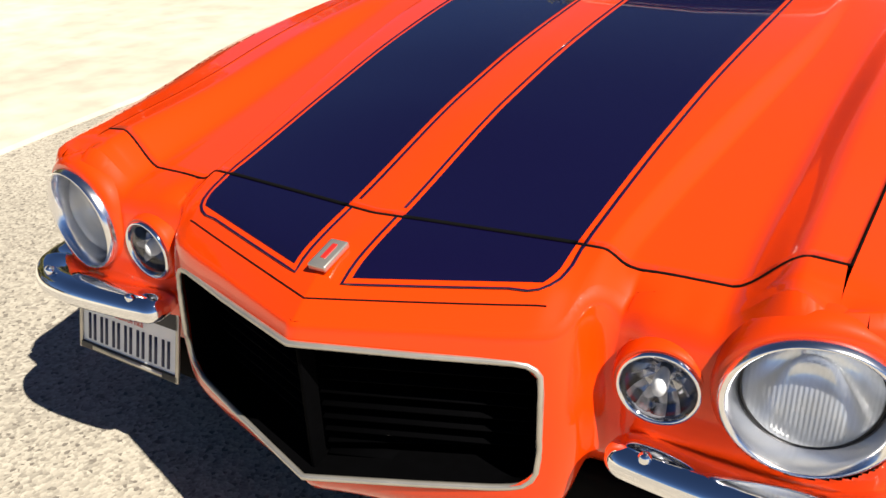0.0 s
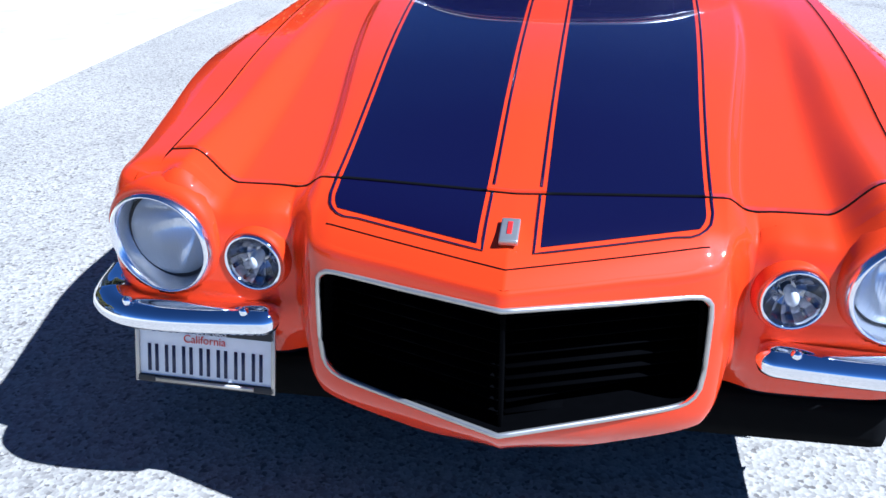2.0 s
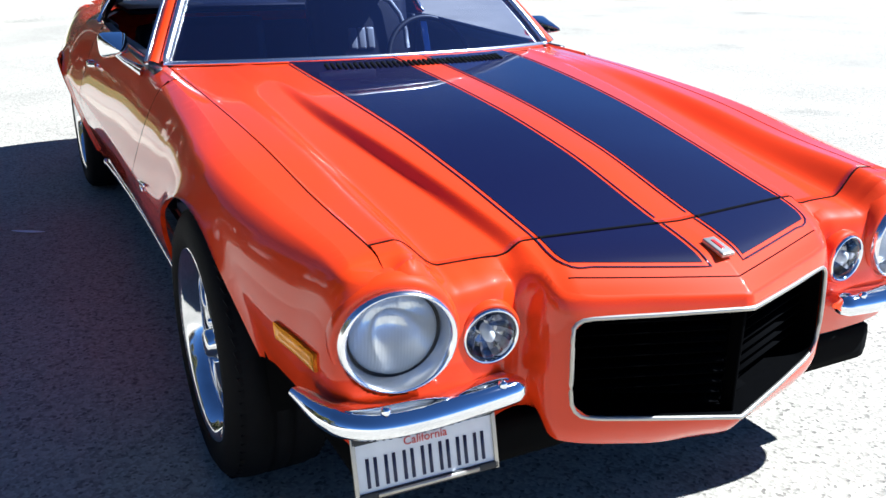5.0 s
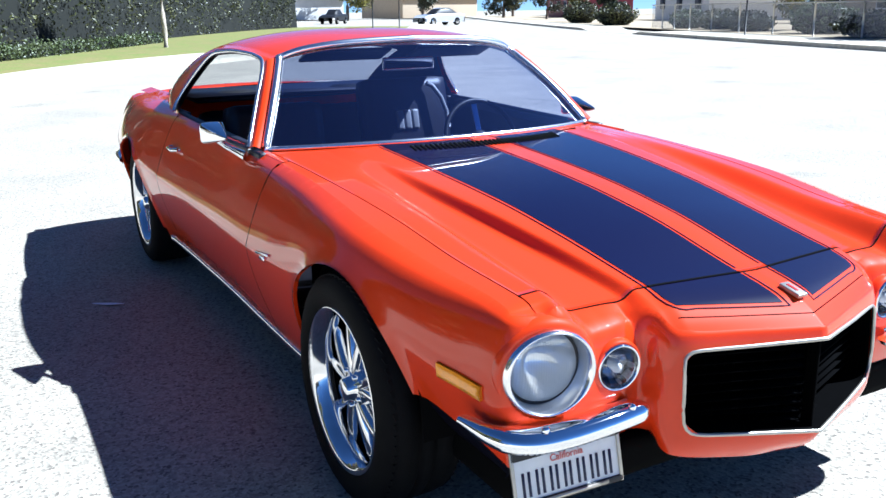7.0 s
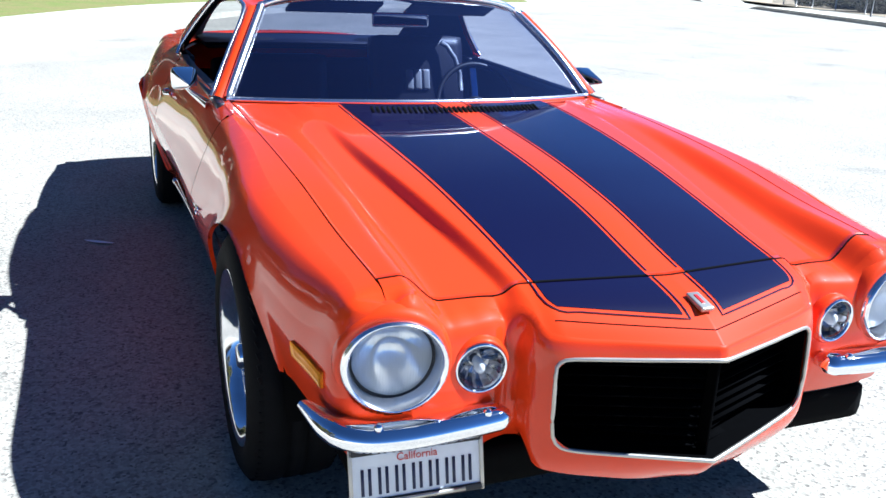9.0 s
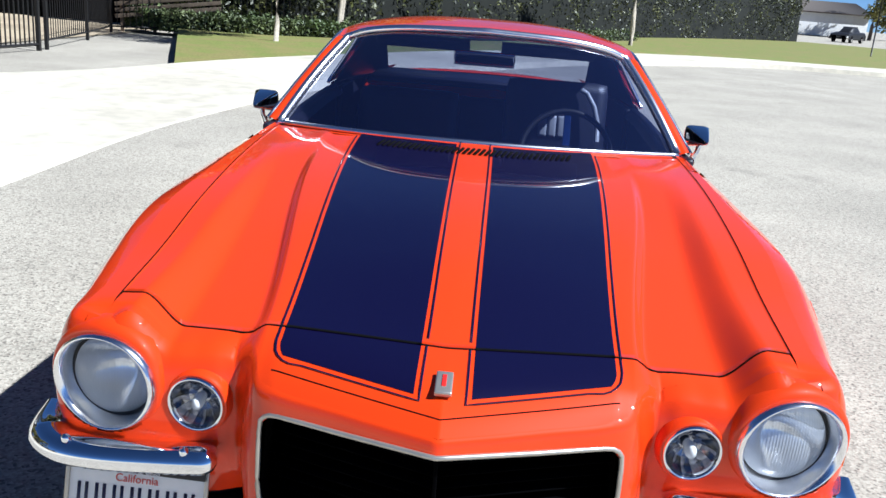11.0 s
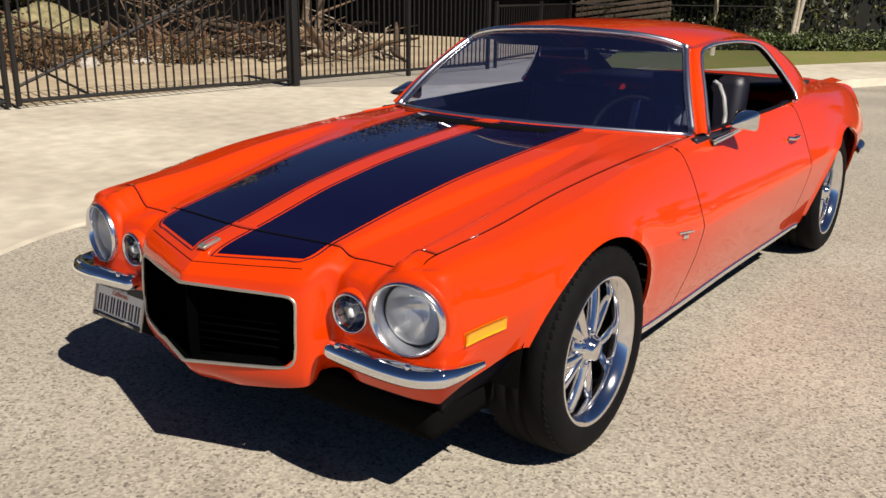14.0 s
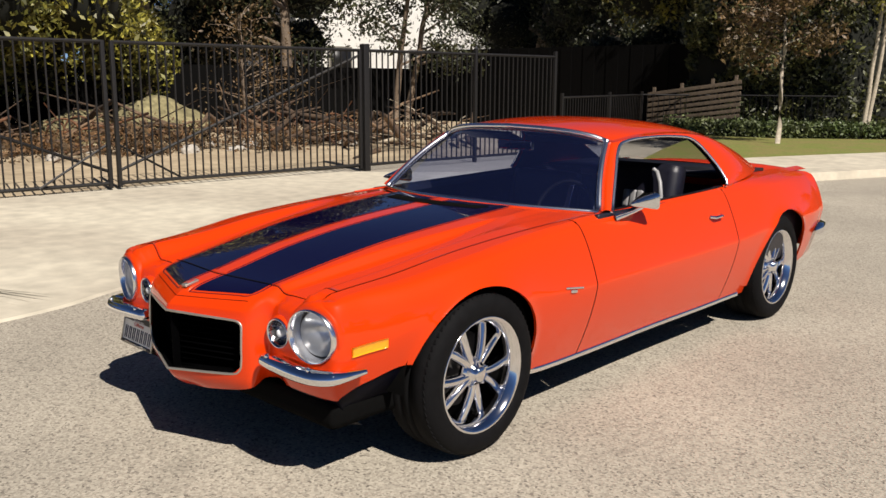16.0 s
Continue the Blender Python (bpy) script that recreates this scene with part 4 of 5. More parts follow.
for i in range(7):
    x = -0.106 + 0.0353 * i
    for dx, w in ((-0.008, 0.006), (0.007, 0.006)):
        part("number_bar", box((w, 0.002, 0.054), (x + dx, -0.0025, -0.019)), NAVY, plate)
for z, h in ((0.0515, 0.031), (-0.061, 0.014)):
    part("plate_frame", box((0.283, 0.006, h), (0, -0.003, z), 0.002), BLACK, plate)
for x in (-0.138, 0.138):
    part("plate_frame", box((0.008, 0.006, 0.137), (x, -0.003, 0), 0.002), TRIM, plate)


def words(name, text, size, m, mat, parent):
    cu = bpy.data.curves.new(name, 'FONT')
    cu.body, cu.size, cu.align_x, cu.align_y, cu.extrude = text, size, 'CENTER', 'CENTER', 0.0004
    ob = new(name, cu)
    cu.materials.append(mat)
    ob.parent = parent
    ob.matrix_basis = m
    return ob


words("lettering", "California", 0.022, pose(0, -0.0035, 0.024, 90), REDINK, plate)
words("lettering", "THOUSAND OAKS", 0.011, pose(0, -0.0075, 0.0405, 90), PLATE, plate)
part("lettering_bar", box((0.20, 0.002, 0.008), (0, -0.0065, -0.061)), TRIM, plate)

# ---------------------------------------------------------------- the cabin
part("floor_tub", box((1.40, 2.1, 0.03), (0, 1.75, 0.33)), VINYL, car)
part("dashboard", grid(lambda u, v: (u * 0.70, 0.95 + 0.10 * u * u * 0.5 + 0.20 * math.sin(v * 1.57) , 0.82 - 0.02 * u * u - 0.16 * (1 - math.cos(v * 1.57))), 30, 10, u=(-1, 1)), VINYL, car)
part("dash_face", box((1.36, 0.02, 0.22), (0, 1.16, 0.58)), VINYL, car)


PALE = material("pale_vinyl", (0.30, 0.30, 0.30), 0.4, 0, 0, 0.08, 40)


def seat(x):
    st = empty("front_seat")
    st.parent = car
    st.matrix_basis = pose(x, 1.66, 0.34)
    part("cushion", box((0.48, 0.50, 0.16), (0, 0, 0.09), 0.05, (6, 0, 0)), VINYL, st)
    part("backrest", box((0.47, 0.13, 0.54 if x > 0 else 0.46), (0, 0.30, 0.36 if x > 0 else 0.31), 0.055, (-12, 0, 0)), VINYL, st)
    for i in range(3 if x > 0 else 0):
        part("pleat", box((0.040, 0.03, 0.10), (-0.056 + 0.042 * i, 0.252, 0.425), 0.012, (-12, 0, 0)), PALE, st)
    if x > 0:
        part("piping", tube([(0.10, 0.26, 0.60), (0.13, 0.25, 0.585), (0.165, 0.225, 0.53), (0.185, 0.205, 0.46), (0.19, 0.19, 0.38)], 0.012, 8), PALE, st)
    return st


for x in (0.34, -0.34):
    seat(x)
for s in (1, -1):
    part("side_lining", grid(lambda u, v, s=s: skirt(11.9 + 4.6 * u, RISE(11.9 + 4.6 * u)[0] - 0.012 - 0.5 * v, s) - Vector((s * 0.05, 0, 0)), 40, 8), VINYL, car)
    part("door_cap", grid(lambda u, v, s=s: belt(1.09 + 1.09 * u) * 1.0 - Vector((0 if s > 0 else 2 * belt(1.09 + 1.09 * u).x, 0, 0)) - Vector((s * (0.014 + 0.05 * v), 0, 0.002 - 0.006 * math.sin(3.14 * v) + 0.03 * v * v)), 40, 6), VINYL, car)
    f_ = sail(s)
    part("pillar_lining", grid(lambda u, v, s=s, f_=f_: Vector(f_(u, v)) - Vector((s * 0.018, 0, 0.012)), 20, 20, u=(0, 1), v=(0, 1.04)), VINYL, car)
part("rear_bench", box((1.15, 0.20, 0.45), (0, 2.45, 0.58), 0.06, (-20, 0, 0)), VINYL, car)
part("parcel_shelf", box((1.20, 0.66, 0.02), (0, 2.70, 0.872)), VINYL, car)
for s in (1, -1):
    part("door_lining", box((0.03, 1.30, 0.45), (s * 0.735, 1.55, 0.60), 0.01), VINYL, car)
    part("speaker", lathe([(0.0, 0.012), (0.06, 0.010), (0.08, 0.0)], 24, pose(s * 0.32, 2.66, 0.883) @ Matrix.Diagonal((1.35, 1, 1, 1))), BLACK, car)
    part("quarter_lining", box((0.03, 0.75, 0.45), (s * 0.70, 2.52, 0.62), 0.01), VINYL, car)
part("headliner", grid(lambda u, v: (Vector(roof(u, 0.03 + 0.96 * v)) + Vector((-0.012 * u, 0, -0.022))), 20, 16, u=(-1, 1)), VINYL, car)
# steering wheel
sw = empty("steering_wheel")
sw.parent = car
sw.matrix_basis = pose(0.338, 1.215, 0.752, 68)
part("rim", tube([(0.172 * math.cos(a), 0.172 * math.sin(a), 0) for a in np.linspace(0, 2 * math.pi, 49)[:-1]], 0.011, 8, closed=True), BLACK, sw)
for a in (200, 340, 90):
    part("spoke", box((0.17, 0.028, 0.006), (0.095 * math.cos(radians(a)), 0.095 * math.sin(radians(a)), -0.01), 0.002, (0, 0, a)), CHROME, sw)
part("hub", lathe([(0.0, 0.012), (0.035, 0.008), (0.045, -0.02)], 24), BLACK, sw)
part("column", tube([(0, 0, -0.02), (0, 0, -0.28)], 0.03, 12), BLACK, sw)
part("rear_view_mirror", box((0.23, 0.02, 0.055), (0, 1.235, 1.085), 0.01), CHROME, car)
for s in (1, -1):
    part("sun_visor", box((0.36, 0.13, 0.012), (s * 0.24, 1.32, 1.125), 0.005, (-20, 0, 0)), VINYL, car)

# ---------------------------------------------------------------- the place
def ground_material():
    """Weathered asphalt with pale aggregate showing."""
    m = bpy.data.materials.new("worn_asphalt")
    m.use_nodes = True
    t = m.node_tree
    p = t.nodes["Principled BSDF"]
    p.inputs["Roughness"].default_value = 0.9
    co = t.nodes.new("ShaderNodeTexCoord")

    def tex(kind, scale, detail=4):
        n = t.nodes.new(kind)
        n.inputs["Scale"].default_value = scale
        if kind == "ShaderNodeTexNoise":
            n.inputs["Detail"].default_value = detail
        t.links.new(co.outputs["Object"], n.inputs["Vector"])
        return n
    vor = tex("ShaderNodeTexVoronoi", 110)
    ramp = t.nodes.new("ShaderNodeValToRGB")
    ramp.color_ramp.elements[0].position, ramp.color_ramp.elements[0].color = 0.0, (0.15, 0.13, 0.105, 1)
    ramp.color_ramp.elements[1].position, ramp.color_ramp.elements[1].color = 1.0, (0.48, 0.435, 0.35, 1)
    el = ramp.color_ramp.elements.new(0.13)
    el.color = (0.285, 0.255, 0.205, 1)
    el = ramp.color_ramp.elements.new(0.5)
    el.color = (0.375, 0.338, 0.27, 1)
    sep = t.nodes.new("ShaderNodeSeparateColor")
    t.links.new(vor.outputs["Color"], sep.inputs["Color"])
    t.links.new(sep.outputs["Red"], ramp.inputs["Fac"])
    big = tex("ShaderNodeTexNoise", 0.8, 6)
    r = t.nodes.new("ShaderNodeMapRange")
    r.inputs["From Min"].default_value, r.inputs["From Max"].default_value = 0.3, 0.7
    r.inputs["To Min"].default_value, r.inputs["To Max"].default_value = 0.86, 1.12
    t.links.new(big.outputs["Fac"], r.inputs["Value"])
    spot = tex("ShaderNodeTexNoise", 0.55, 5)
    spot.inputs["Roughness"].default_value = 0.62
    r2 = t.nodes.new("ShaderNodeMapRange")
    r2.inputs["From Min"].default_value, r2.inputs["From Max"].default_value = 0.61, 0.70
    r2.inputs["To Min"].default_value, r2.inputs["To Max"].default_value = 1.0, 0.72
    t.links.new(spot.outputs["Fac"], r2.inputs["Value"])
    both = t.nodes.new("ShaderNodeMath")
    both.operation = 'MULTIPLY'
    t.links.new(r.outputs["Result"], both.inputs[0])
    t.links.new(r2.outputs["Result"], both.inputs[1])
    r = both
    mul = t.nodes.new("ShaderNodeMix")
    mul.data_type, mul.blend_type = 'RGBA', 'MULTIPLY'
    mul.inputs["Factor"].default_value = 1
    t.links.new(ramp.outputs["Color"], mul.inputs["A"])
    t.links.new(r.outputs[0], mul.inputs["B"])
    t.links.new(mul.outputs["Result"], p.inputs["Base Color"])
    b = t.nodes.new("ShaderNodeBump")
    b.inputs["Strength"].default_value, b.inputs["Distance"].default_value = 0.35, 0.004
    t.links.new(vor.outputs["Distance"], b.inputs["Height"])
    t.links.new(b.outputs["Normal"], p.inputs["Normal"])
    return m


ASPHALT = ground_material()
CONCRETE = material("pale_concrete", (0.61, 0.56, 0.44), 0.85, 0, 0, 0.15, 5, 0.25, 120, (0.49, 0.44, 0.345), 0.45)
GRASS = material("lawn_green", (0.19, 0.22, 0.045), 0.8, 0, 0, 0.25, 30, 0, 100, (0.24, 0.21, 0.065), 2.0, objvary=0.3)
SAND = material("dry_earth", (0.47, 0.38, 0.25), 0.95, 0, 0, 0.2, 4, 0.4, 60, (0.37, 0.29, 0.19), 0.6)
LEAF = material("hedge_leaf", (0.042, 0.050, 0.015), 0.5, 0, 0, 0.45, 2, 0, 100, (0.085, 0.085, 0.025), 1.0, objvary=0.75)
# near-black colour standing for the shade deep inside foliage
LEAF_SHADE = material("hedge_shade", (0.005, 0.006, 0.003), 1.0, 0, 0, 0.2, 3)
STEEL = material("dark_painted_steel", (0.014, 0.013, 0.013), 0.5, 0.2, 0, 0.2, 30)
PALEBARK = material("pale_bark", (0.46, 0.40, 0.31), 0.9, 0, 0, 0.25, 18, 0.5, 60)
BARK = material("bark", (0.16, 0.12, 0.085), 0.9, 0, 0, 0.3, 18, 0.6, 60)
WOOD = material("weathered_wood", (0.11, 0.08, 0.055), 0.85, 0, 0, 0.3, 12, 0.4, 80, (0.10, 0.075, 0.05), 3)
WHITEWALL = material("white_render", (0.75, 0.74, 0.70), 0.8, 0, 0, 0.05, 3, 0.1, 90)

ground = part("ground", grid(lambda u, v: (-600 + 1200 * u, -600 + 1200 * v, 0), 3, 3), ASPHALT)
tagged(ground, "pale worn asphalt with exposed aggregate", "road", kind="structure")

KERB = curve_of([(0, -2.15, -9.0), (1, -2.25, -4.0), (2, -2.40, -0.6), (3, -2.72, 0.6), (4, -2.85, 3.2), (5, -2.75, 6.2), (6, -1.85, 10.4), (7, 0.9, 16.6),
                 (8, 3.8, 20.6), (9, 8.0, 24.0), (10, 12.0, 24.7), (11, 15.3, 26.0), (12, 17.4, 30.0), (13, 23.0, 43.0), (14, 52.0, 95.0)])


def kerb_side(k, out):
    """A point of the kerb's line at step k, moved away from the road."""
    x, y = KERB(k)
    x1, y1 = KERB(min(k + 0.03, 14))
    x0, y0 = KERB(max(k - 0.03, 0))
    t = Vector((x1 - x0, y1 - y0)).normalized()
    return x - t.y * out, y + t.x * out


def rise(k):
    return 0.012 + 0.11 * sstep(4.9, 5.6, k)


def pavement(u, v):
    k = 14 * u
    wide = 2.2 + 4.9 * (1 - sstep(4.3, 5.6, k))
    prof = [(0.0, 0.002), (0.02, 1.0), (0.16, 1.0), (0.55, 1.05), (1.0, 1.15)]
    q = prof[int(round(v))]
    x, y = kerb_side(k, 0.0 if v < 0.5 else (0.03 if v < 1.5 else 0.16 if v < 2.5 else q[0] * wide))
    return (x, y, rise(k) * q[1])


bm = bmesh.new()
add_grid(bm, pavement, list(np.linspace(0, 1, 170)), [0, 1, 2, 3, 4])
pv = part("pavement", bm, CONCRETE, smooth=False)
tagged(pv, "pale concrete pavement and driveway apron along the kerb", "pavement", kind="structure")

# lawn between the pavement and the hedge
HEDGE = curve_of([(0, -8.6, 19.0), (1, -5.8, 18.7), (2, -2.9, 21.6), (3, 3.0, 32.0), (4, 9.5, 44.0), (5, 16.0, 54.0), (6, 21.0, 60.0)])


def lawn_point(u, v):
    a = Vector(kerb_side(5.75 + 7.55 * u, 2.15))
    b = Vector(HEDGE(0.4 + 5.6 * u ** 1.25))
    q = a.lerp(b, v)
    return (q.x, q.y, 0.138 + 0.05 * min(v * 4, 1))


lawn = part("lawn", grid(lawn_point, 70, 8), GRASS)
tagged(lawn, "short green lawn strip beyond the pavement", "grass", kind="structure")
yard = part("yard_ground", grid(lambda u, v: (-8.0 - 45 * u, -30 + 50 * v + 4 * u, 0.02), 4, 4), SAND)
tagged(yard, "dry sandy earth of the fenced yard", "ground", kind="structure")


# steel fence with its double gate
def fence_xy(y):
    return -7.84 + 0.09 * (y - 2.88)


fence = empty("fence")
tagged(fence, "tall dark steel bar fence", "fence")


def bars(y0, y1, parent, z0=0.10, z1=1.88, step=0.115):
    n = int((y1 - y0) / step)
    for i in range(1, n):
        y = y0 + (y1 - y0) * i / n
        part("bar", box((0.018, 0.018, z1 - z0), (fence_xy(y), y, (z0 + z1) / 2)), STEEL, parent, smooth=False)
    for z in (z0, z1):
        part("rail", tube([(fence_xy(y0), y0, z), (fence_xy(y1), y1, z)], 0.024, 4), STEEL, parent, smooth=False)


for y, w in ((-1.2, 0.10), (6.9, 0.11), (9.3, 0.06), (11.4, 0.06), (-4.0, 0.08)):
    part("post", box((w, w, 1.98), (fence_xy(y), y, 0.99), 0.006), STEEL, fence)
bars(6.9, 11.4, fence)
bars(-7.0, -1.2, fence)
for y0, y1, d in ((-1.1, 2.82, 1), (2.94, 6.8, -1)):
    gate = empty("gate")
    tagged(gate, "closed dark steel bar gate leaf", "gate", "gate leaves")
    bars(y0, y1, gate)
    for y in (y0, y1):
        part("stile", box((0.05, 0.05, 1.86), (fence_xy(y), y, 0.97), 0.004), STEEL, gate)
    a, b = ((y0, 0.25), (y1, 1.80)) if d < 0 else ((y1, 0.25), (y0, 1.80))
    part("brace", tube([(fence_xy(a[0]) - 0.02, a[0], a[1]), (fence_xy(b[0]) - 0.02, b[0], b[1])], 0.02, 4), STEEL, gate, smooth=False)
    part("brace", tube([(fence_xy(a[0]) - 0.02, a[0], 0.6), (fence_xy(a[0]) - 0.02, a[0] + 0.9 * (1 if b[0] > a[0] else -1), 0.1)], 0.015, 4), STEEL, gate, smooth=False)


# foliage: many small leaves over a near-black filling, shade put into its colour
def leaves(rng, count, sample, size):
    """Count leaves, each a bent pair of triangles, at points of sample(rng)."""
    verts, faces = [], []
    for _ in range(count):
        c = Vector(sample(rng))
        a = Vector((rng.uniform(-1, 1), rng.uniform(-1, 1), rng.uniform(-1, 1))).normalized()
        b = a.cross(Vector((rng.uniform(-1, 1), rng.uniform(-1, 1), rng.uniform(-1, 1)))).normalized()
        s = size * rng.uniform(0.6, 1.4)
        i = len(verts)
        verts += [c - a * s, c + b * s * 0.45 , c + a * s, c - b * s * 0.45]
        faces += [(i, i + 1, i + 2, i + 3)]
    return verts, faces


def leaf_mesh(name, verts, faces, mat, parent=None):
    me = bpy.data.meshes.new(name)
    me.from_pydata([tuple(v) for v in verts], [], faces)
    me.materials.append(mat)
    ob = new(name, me)
    if parent is not None:
        ob.parent = parent
    return ob


def hedge_line(q):
    """Along the back of the lawn."""
    return Vector(HEDGE(6 * q))


def hedge_run(name, label, line, q0, q1, depth, height, count, size, seed, mat=None, wob=0.35):
    g = random.Random(seed)
    h = empty(name)
    tagged(h, label, "hedge")

    def across(q):
        p = line(q)
        t = (line(min(q + 0.01, 1.0)) - line(max(q - 0.01, 0))).normalized()
        return p, Vector((-t.y, t.x))

    # solid filling of the hedge, coloured as the shade between its leaves
    def shade_core(u, v):
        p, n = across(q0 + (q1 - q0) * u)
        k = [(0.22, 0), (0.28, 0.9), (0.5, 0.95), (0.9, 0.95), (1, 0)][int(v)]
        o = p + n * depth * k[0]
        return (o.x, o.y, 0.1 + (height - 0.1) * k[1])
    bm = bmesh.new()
    add_grid(bm, shade_core, list(np.linspace(0, 1, 24)), [0, 1, 2, 3, 4])
    part("shade_core", bm, LEAF_SHADE, h)

    def sample(r):
        q = q0 + (q1 - q0) * r.random() ** 1.6
        p, n = across(q)
        z = 0.1 + height * r.random() ** 0.8
        lump = wob * noise.noise((p.x * 0.7, p.y * 0.7, z * 0.9)) + 0.5 * wob * noise.noise((p.x * 2.3, p.y * 2.3, z * 2.9))
        if r.random() < 0.12:
            o = p + n * depth * r.random()
            return (o.x, o.y, height * (0.97 + 0.1 * noise.noise((p.x, p.y, 3))) + r.uniform(-0.15, 0.2))
        o = p + n * (depth * 0.16 + lump + r.uniform(-0.10, 0.22))
        return (o.x, o.y, z)
    v, f = leaves(g, count, sample, size)
    leaf_mesh("leaves", v, f, mat or LEAF, h)
    return h


hedge_run("hedge", "tall dense dark green clipped hedge behind the lawn", hedge_line, 0.0, 1.0, 2.4, 4.2, 36000, 0.066, 3, None, 0.7)
COVER = material("ground_cover_leaf", (0.07, 0.10, 0.03), 0.5, 0, 0, 0.25, 3, 0, 100, (0.11, 0.13, 0.05), 1.0, objvary=0.4)


def cover_line(q):
    p = Vector(HEDGE(0.3 + 2.9 * q))
    t = (Vector(HEDGE(0.35 + 2.9 * q)) - p).normalized()
    return p - Vector((-t.y, t.x)) * 1.7


hedge_run("low_hedge", "low clipped green border at the foot of the hedge", cover_line, 0.0, 1.0, 1.1, 0.46, 16000, 0.045, 5, COVER, 0.14)


def shrub(at, rad, tall, label, seed, mat=None, count=2600):
    g_ = random.Random(seed)
    h = empty("shrub", at)
    tagged(h, label, "shrub")
    # near-black filling, the shrub's inner shade put into its colour
    bm = bmesh.new()
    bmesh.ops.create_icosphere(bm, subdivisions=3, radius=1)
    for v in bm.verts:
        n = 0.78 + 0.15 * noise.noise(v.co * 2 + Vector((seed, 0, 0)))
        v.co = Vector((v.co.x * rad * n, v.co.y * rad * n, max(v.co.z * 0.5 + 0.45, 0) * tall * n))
    part("shade_core", bm, LEAF_SHADE, h)

    def sample(r):
        d = Vector((r.gauss(0, 1), r.gauss(0, 1), r.gauss(0, 1))).normalized()
        n = 0.86 + 0.22 * noise.noise(d * 2.5 + Vector((seed, 0, 0))) + r.uniform(-0.08, 0.08)
        return (d.x * rad * n, d.y * rad * n, max((d.z * 0.5 + 0.48) * tall * n, 0.02))
    v, f = leaves(g_, count, sample, 0.09)
    leaf_mesh("leaves", v, f, mat or LEAF, h)


# ---- trees
def tree(name, label, at, height, spread, trunk_r, crown_from, leaf_mat, count, leaf, seed, lean=(0, 0), trunks=1, bark=None):
    g = random.Random(seed)
    t = empty(name, at)
    tagged(t, label, "tree")
    blobs = []
    bm = bmesh.new()
    for k in range(trunks):
        dx, dy = (g.uniform(-0.4, 0.4), g.uniform(-0.4, 0.4)) if trunks > 1 else (0, 0)
        top = Vector((lean[0] + dx * height * 0.3, lean[1] + dy * height * 0.3, height * 0.86))
        path = [Vector((dx, dy, -0.1)).lerp(top, i / 8) + Vector((g.uniform(-1, 1), g.uniform(-1, 1), 0)) * 0.03 * height * 0.2 for i in range(9)]
        add_tube(bm, path, [trunk_r * (1 - 0.085 * i) for i in range(9)], 9)
        for j in range(9):
            u = crown_from + (0.95 - crown_from) * j / 8
            s = Vector((dx, dy, 0)).lerp(top, u)
            a = g.uniform(0, 6.28)
            ln = spread * g.uniform(0.5, 1.0) * (1.1 - 0.5 * u)
            e = s + Vector((math.cos(a) * ln, math.sin(a) * ln, ln * g.uniform(0.1, 0.6)))
            add_tube(bm, [s, s.lerp(e, 0.5) + Vector((0, 0, 0.08 * ln)), e], [trunk_r * 0.4, trunk_r * 0.25, trunk_r * 0.08], 6)
            blobs.append((e, spread * g.uniform(0.28, 0.5)))
            blobs.append((s.lerp(e, 0.55), spread * g.uniform(0.2, 0.4)))
        blobs.append((top, spread * 0.4))
    bm.normal_update()
    part("trunk", bm, bark or BARK, t)

    def sample(r):
        c, rad = r.choice(blobs)
        d = Vector((r.gauss(0, 1), r.gauss(0, 1), r.gauss(0, 0.8))).normalized() * rad * r.random() ** 0.4
        return c + d
    v, f = leaves(g, count, sample, leaf)
    leaf_mesh("crown", v, f, leaf_mat, t)
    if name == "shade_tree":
        # added near-black blobs: the unlit inside of the crown put into colour
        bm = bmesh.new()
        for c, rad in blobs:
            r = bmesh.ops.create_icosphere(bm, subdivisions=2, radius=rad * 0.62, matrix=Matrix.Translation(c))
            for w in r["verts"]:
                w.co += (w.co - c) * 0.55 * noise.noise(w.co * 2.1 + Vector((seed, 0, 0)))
        part("crown_shade", bm, LEAF_SHADE, t)
    return t


OLIVE = material("yellow_green_leaf", (0.24, 0.215, 0.030), 0.5, 0, 0, 0.25, 3, 0, 100, (0.075, 0.08, 0.018), 1.0, objvary=0.6)
DEEP = material("dark_green_leaf", (0.022, 0.028, 0.010), 0.5, 0, 0, 0.25, 3, 0, 100, (0.04, 0.042, 0.014), 1.0, objvary=0.6)
RUSSET = material("russet_leaf", (0.13, 0.075, 0.03), 0.55, 0, 0, 0.25, 3, 0, 100, (0.09, 0.06, 0.02), 1.0, objvary=0.4)
tree("street_tree", "slim young street tree with russet leaves on the lawn", (-4.35, 15.5, 0.16), 4.6, 1.5, 0.055, 0.45, RUSSET, 5200, 0.055, 11, bark=PALEBARK)
tree("street_tree", "slim pale-stemmed tree at the hedge", (-3.6, 18.6, 0.16), 5.0, 1.1, 0.06, 0.65, OLIVE, 4000, 0.05, 12, (0.3, 0.1), 2, PALEBARK)
tree("street_tree", "slim pale-stemmed tree at the hedge", (4.6, 28.4, 0.16), 5.5, 1.2, 0.09, 0.65, DEEP, 4000, 0.06, 13, bark=PALEBARK)
tree("shade_tree", "broad yellow-green tree behind the yard", (-17.5, 4.0, 0), 7.5, 3.4, 0.2, 0.22, OLIVE, 42160, 0.078, 21)
tree("shade_tree", "broad yellow-green tree behind the yard", (-19.0, 9.5, 0), 8.0, 3.2, 0.2, 0.24, OLIVE, 36890, 0.078, 22)
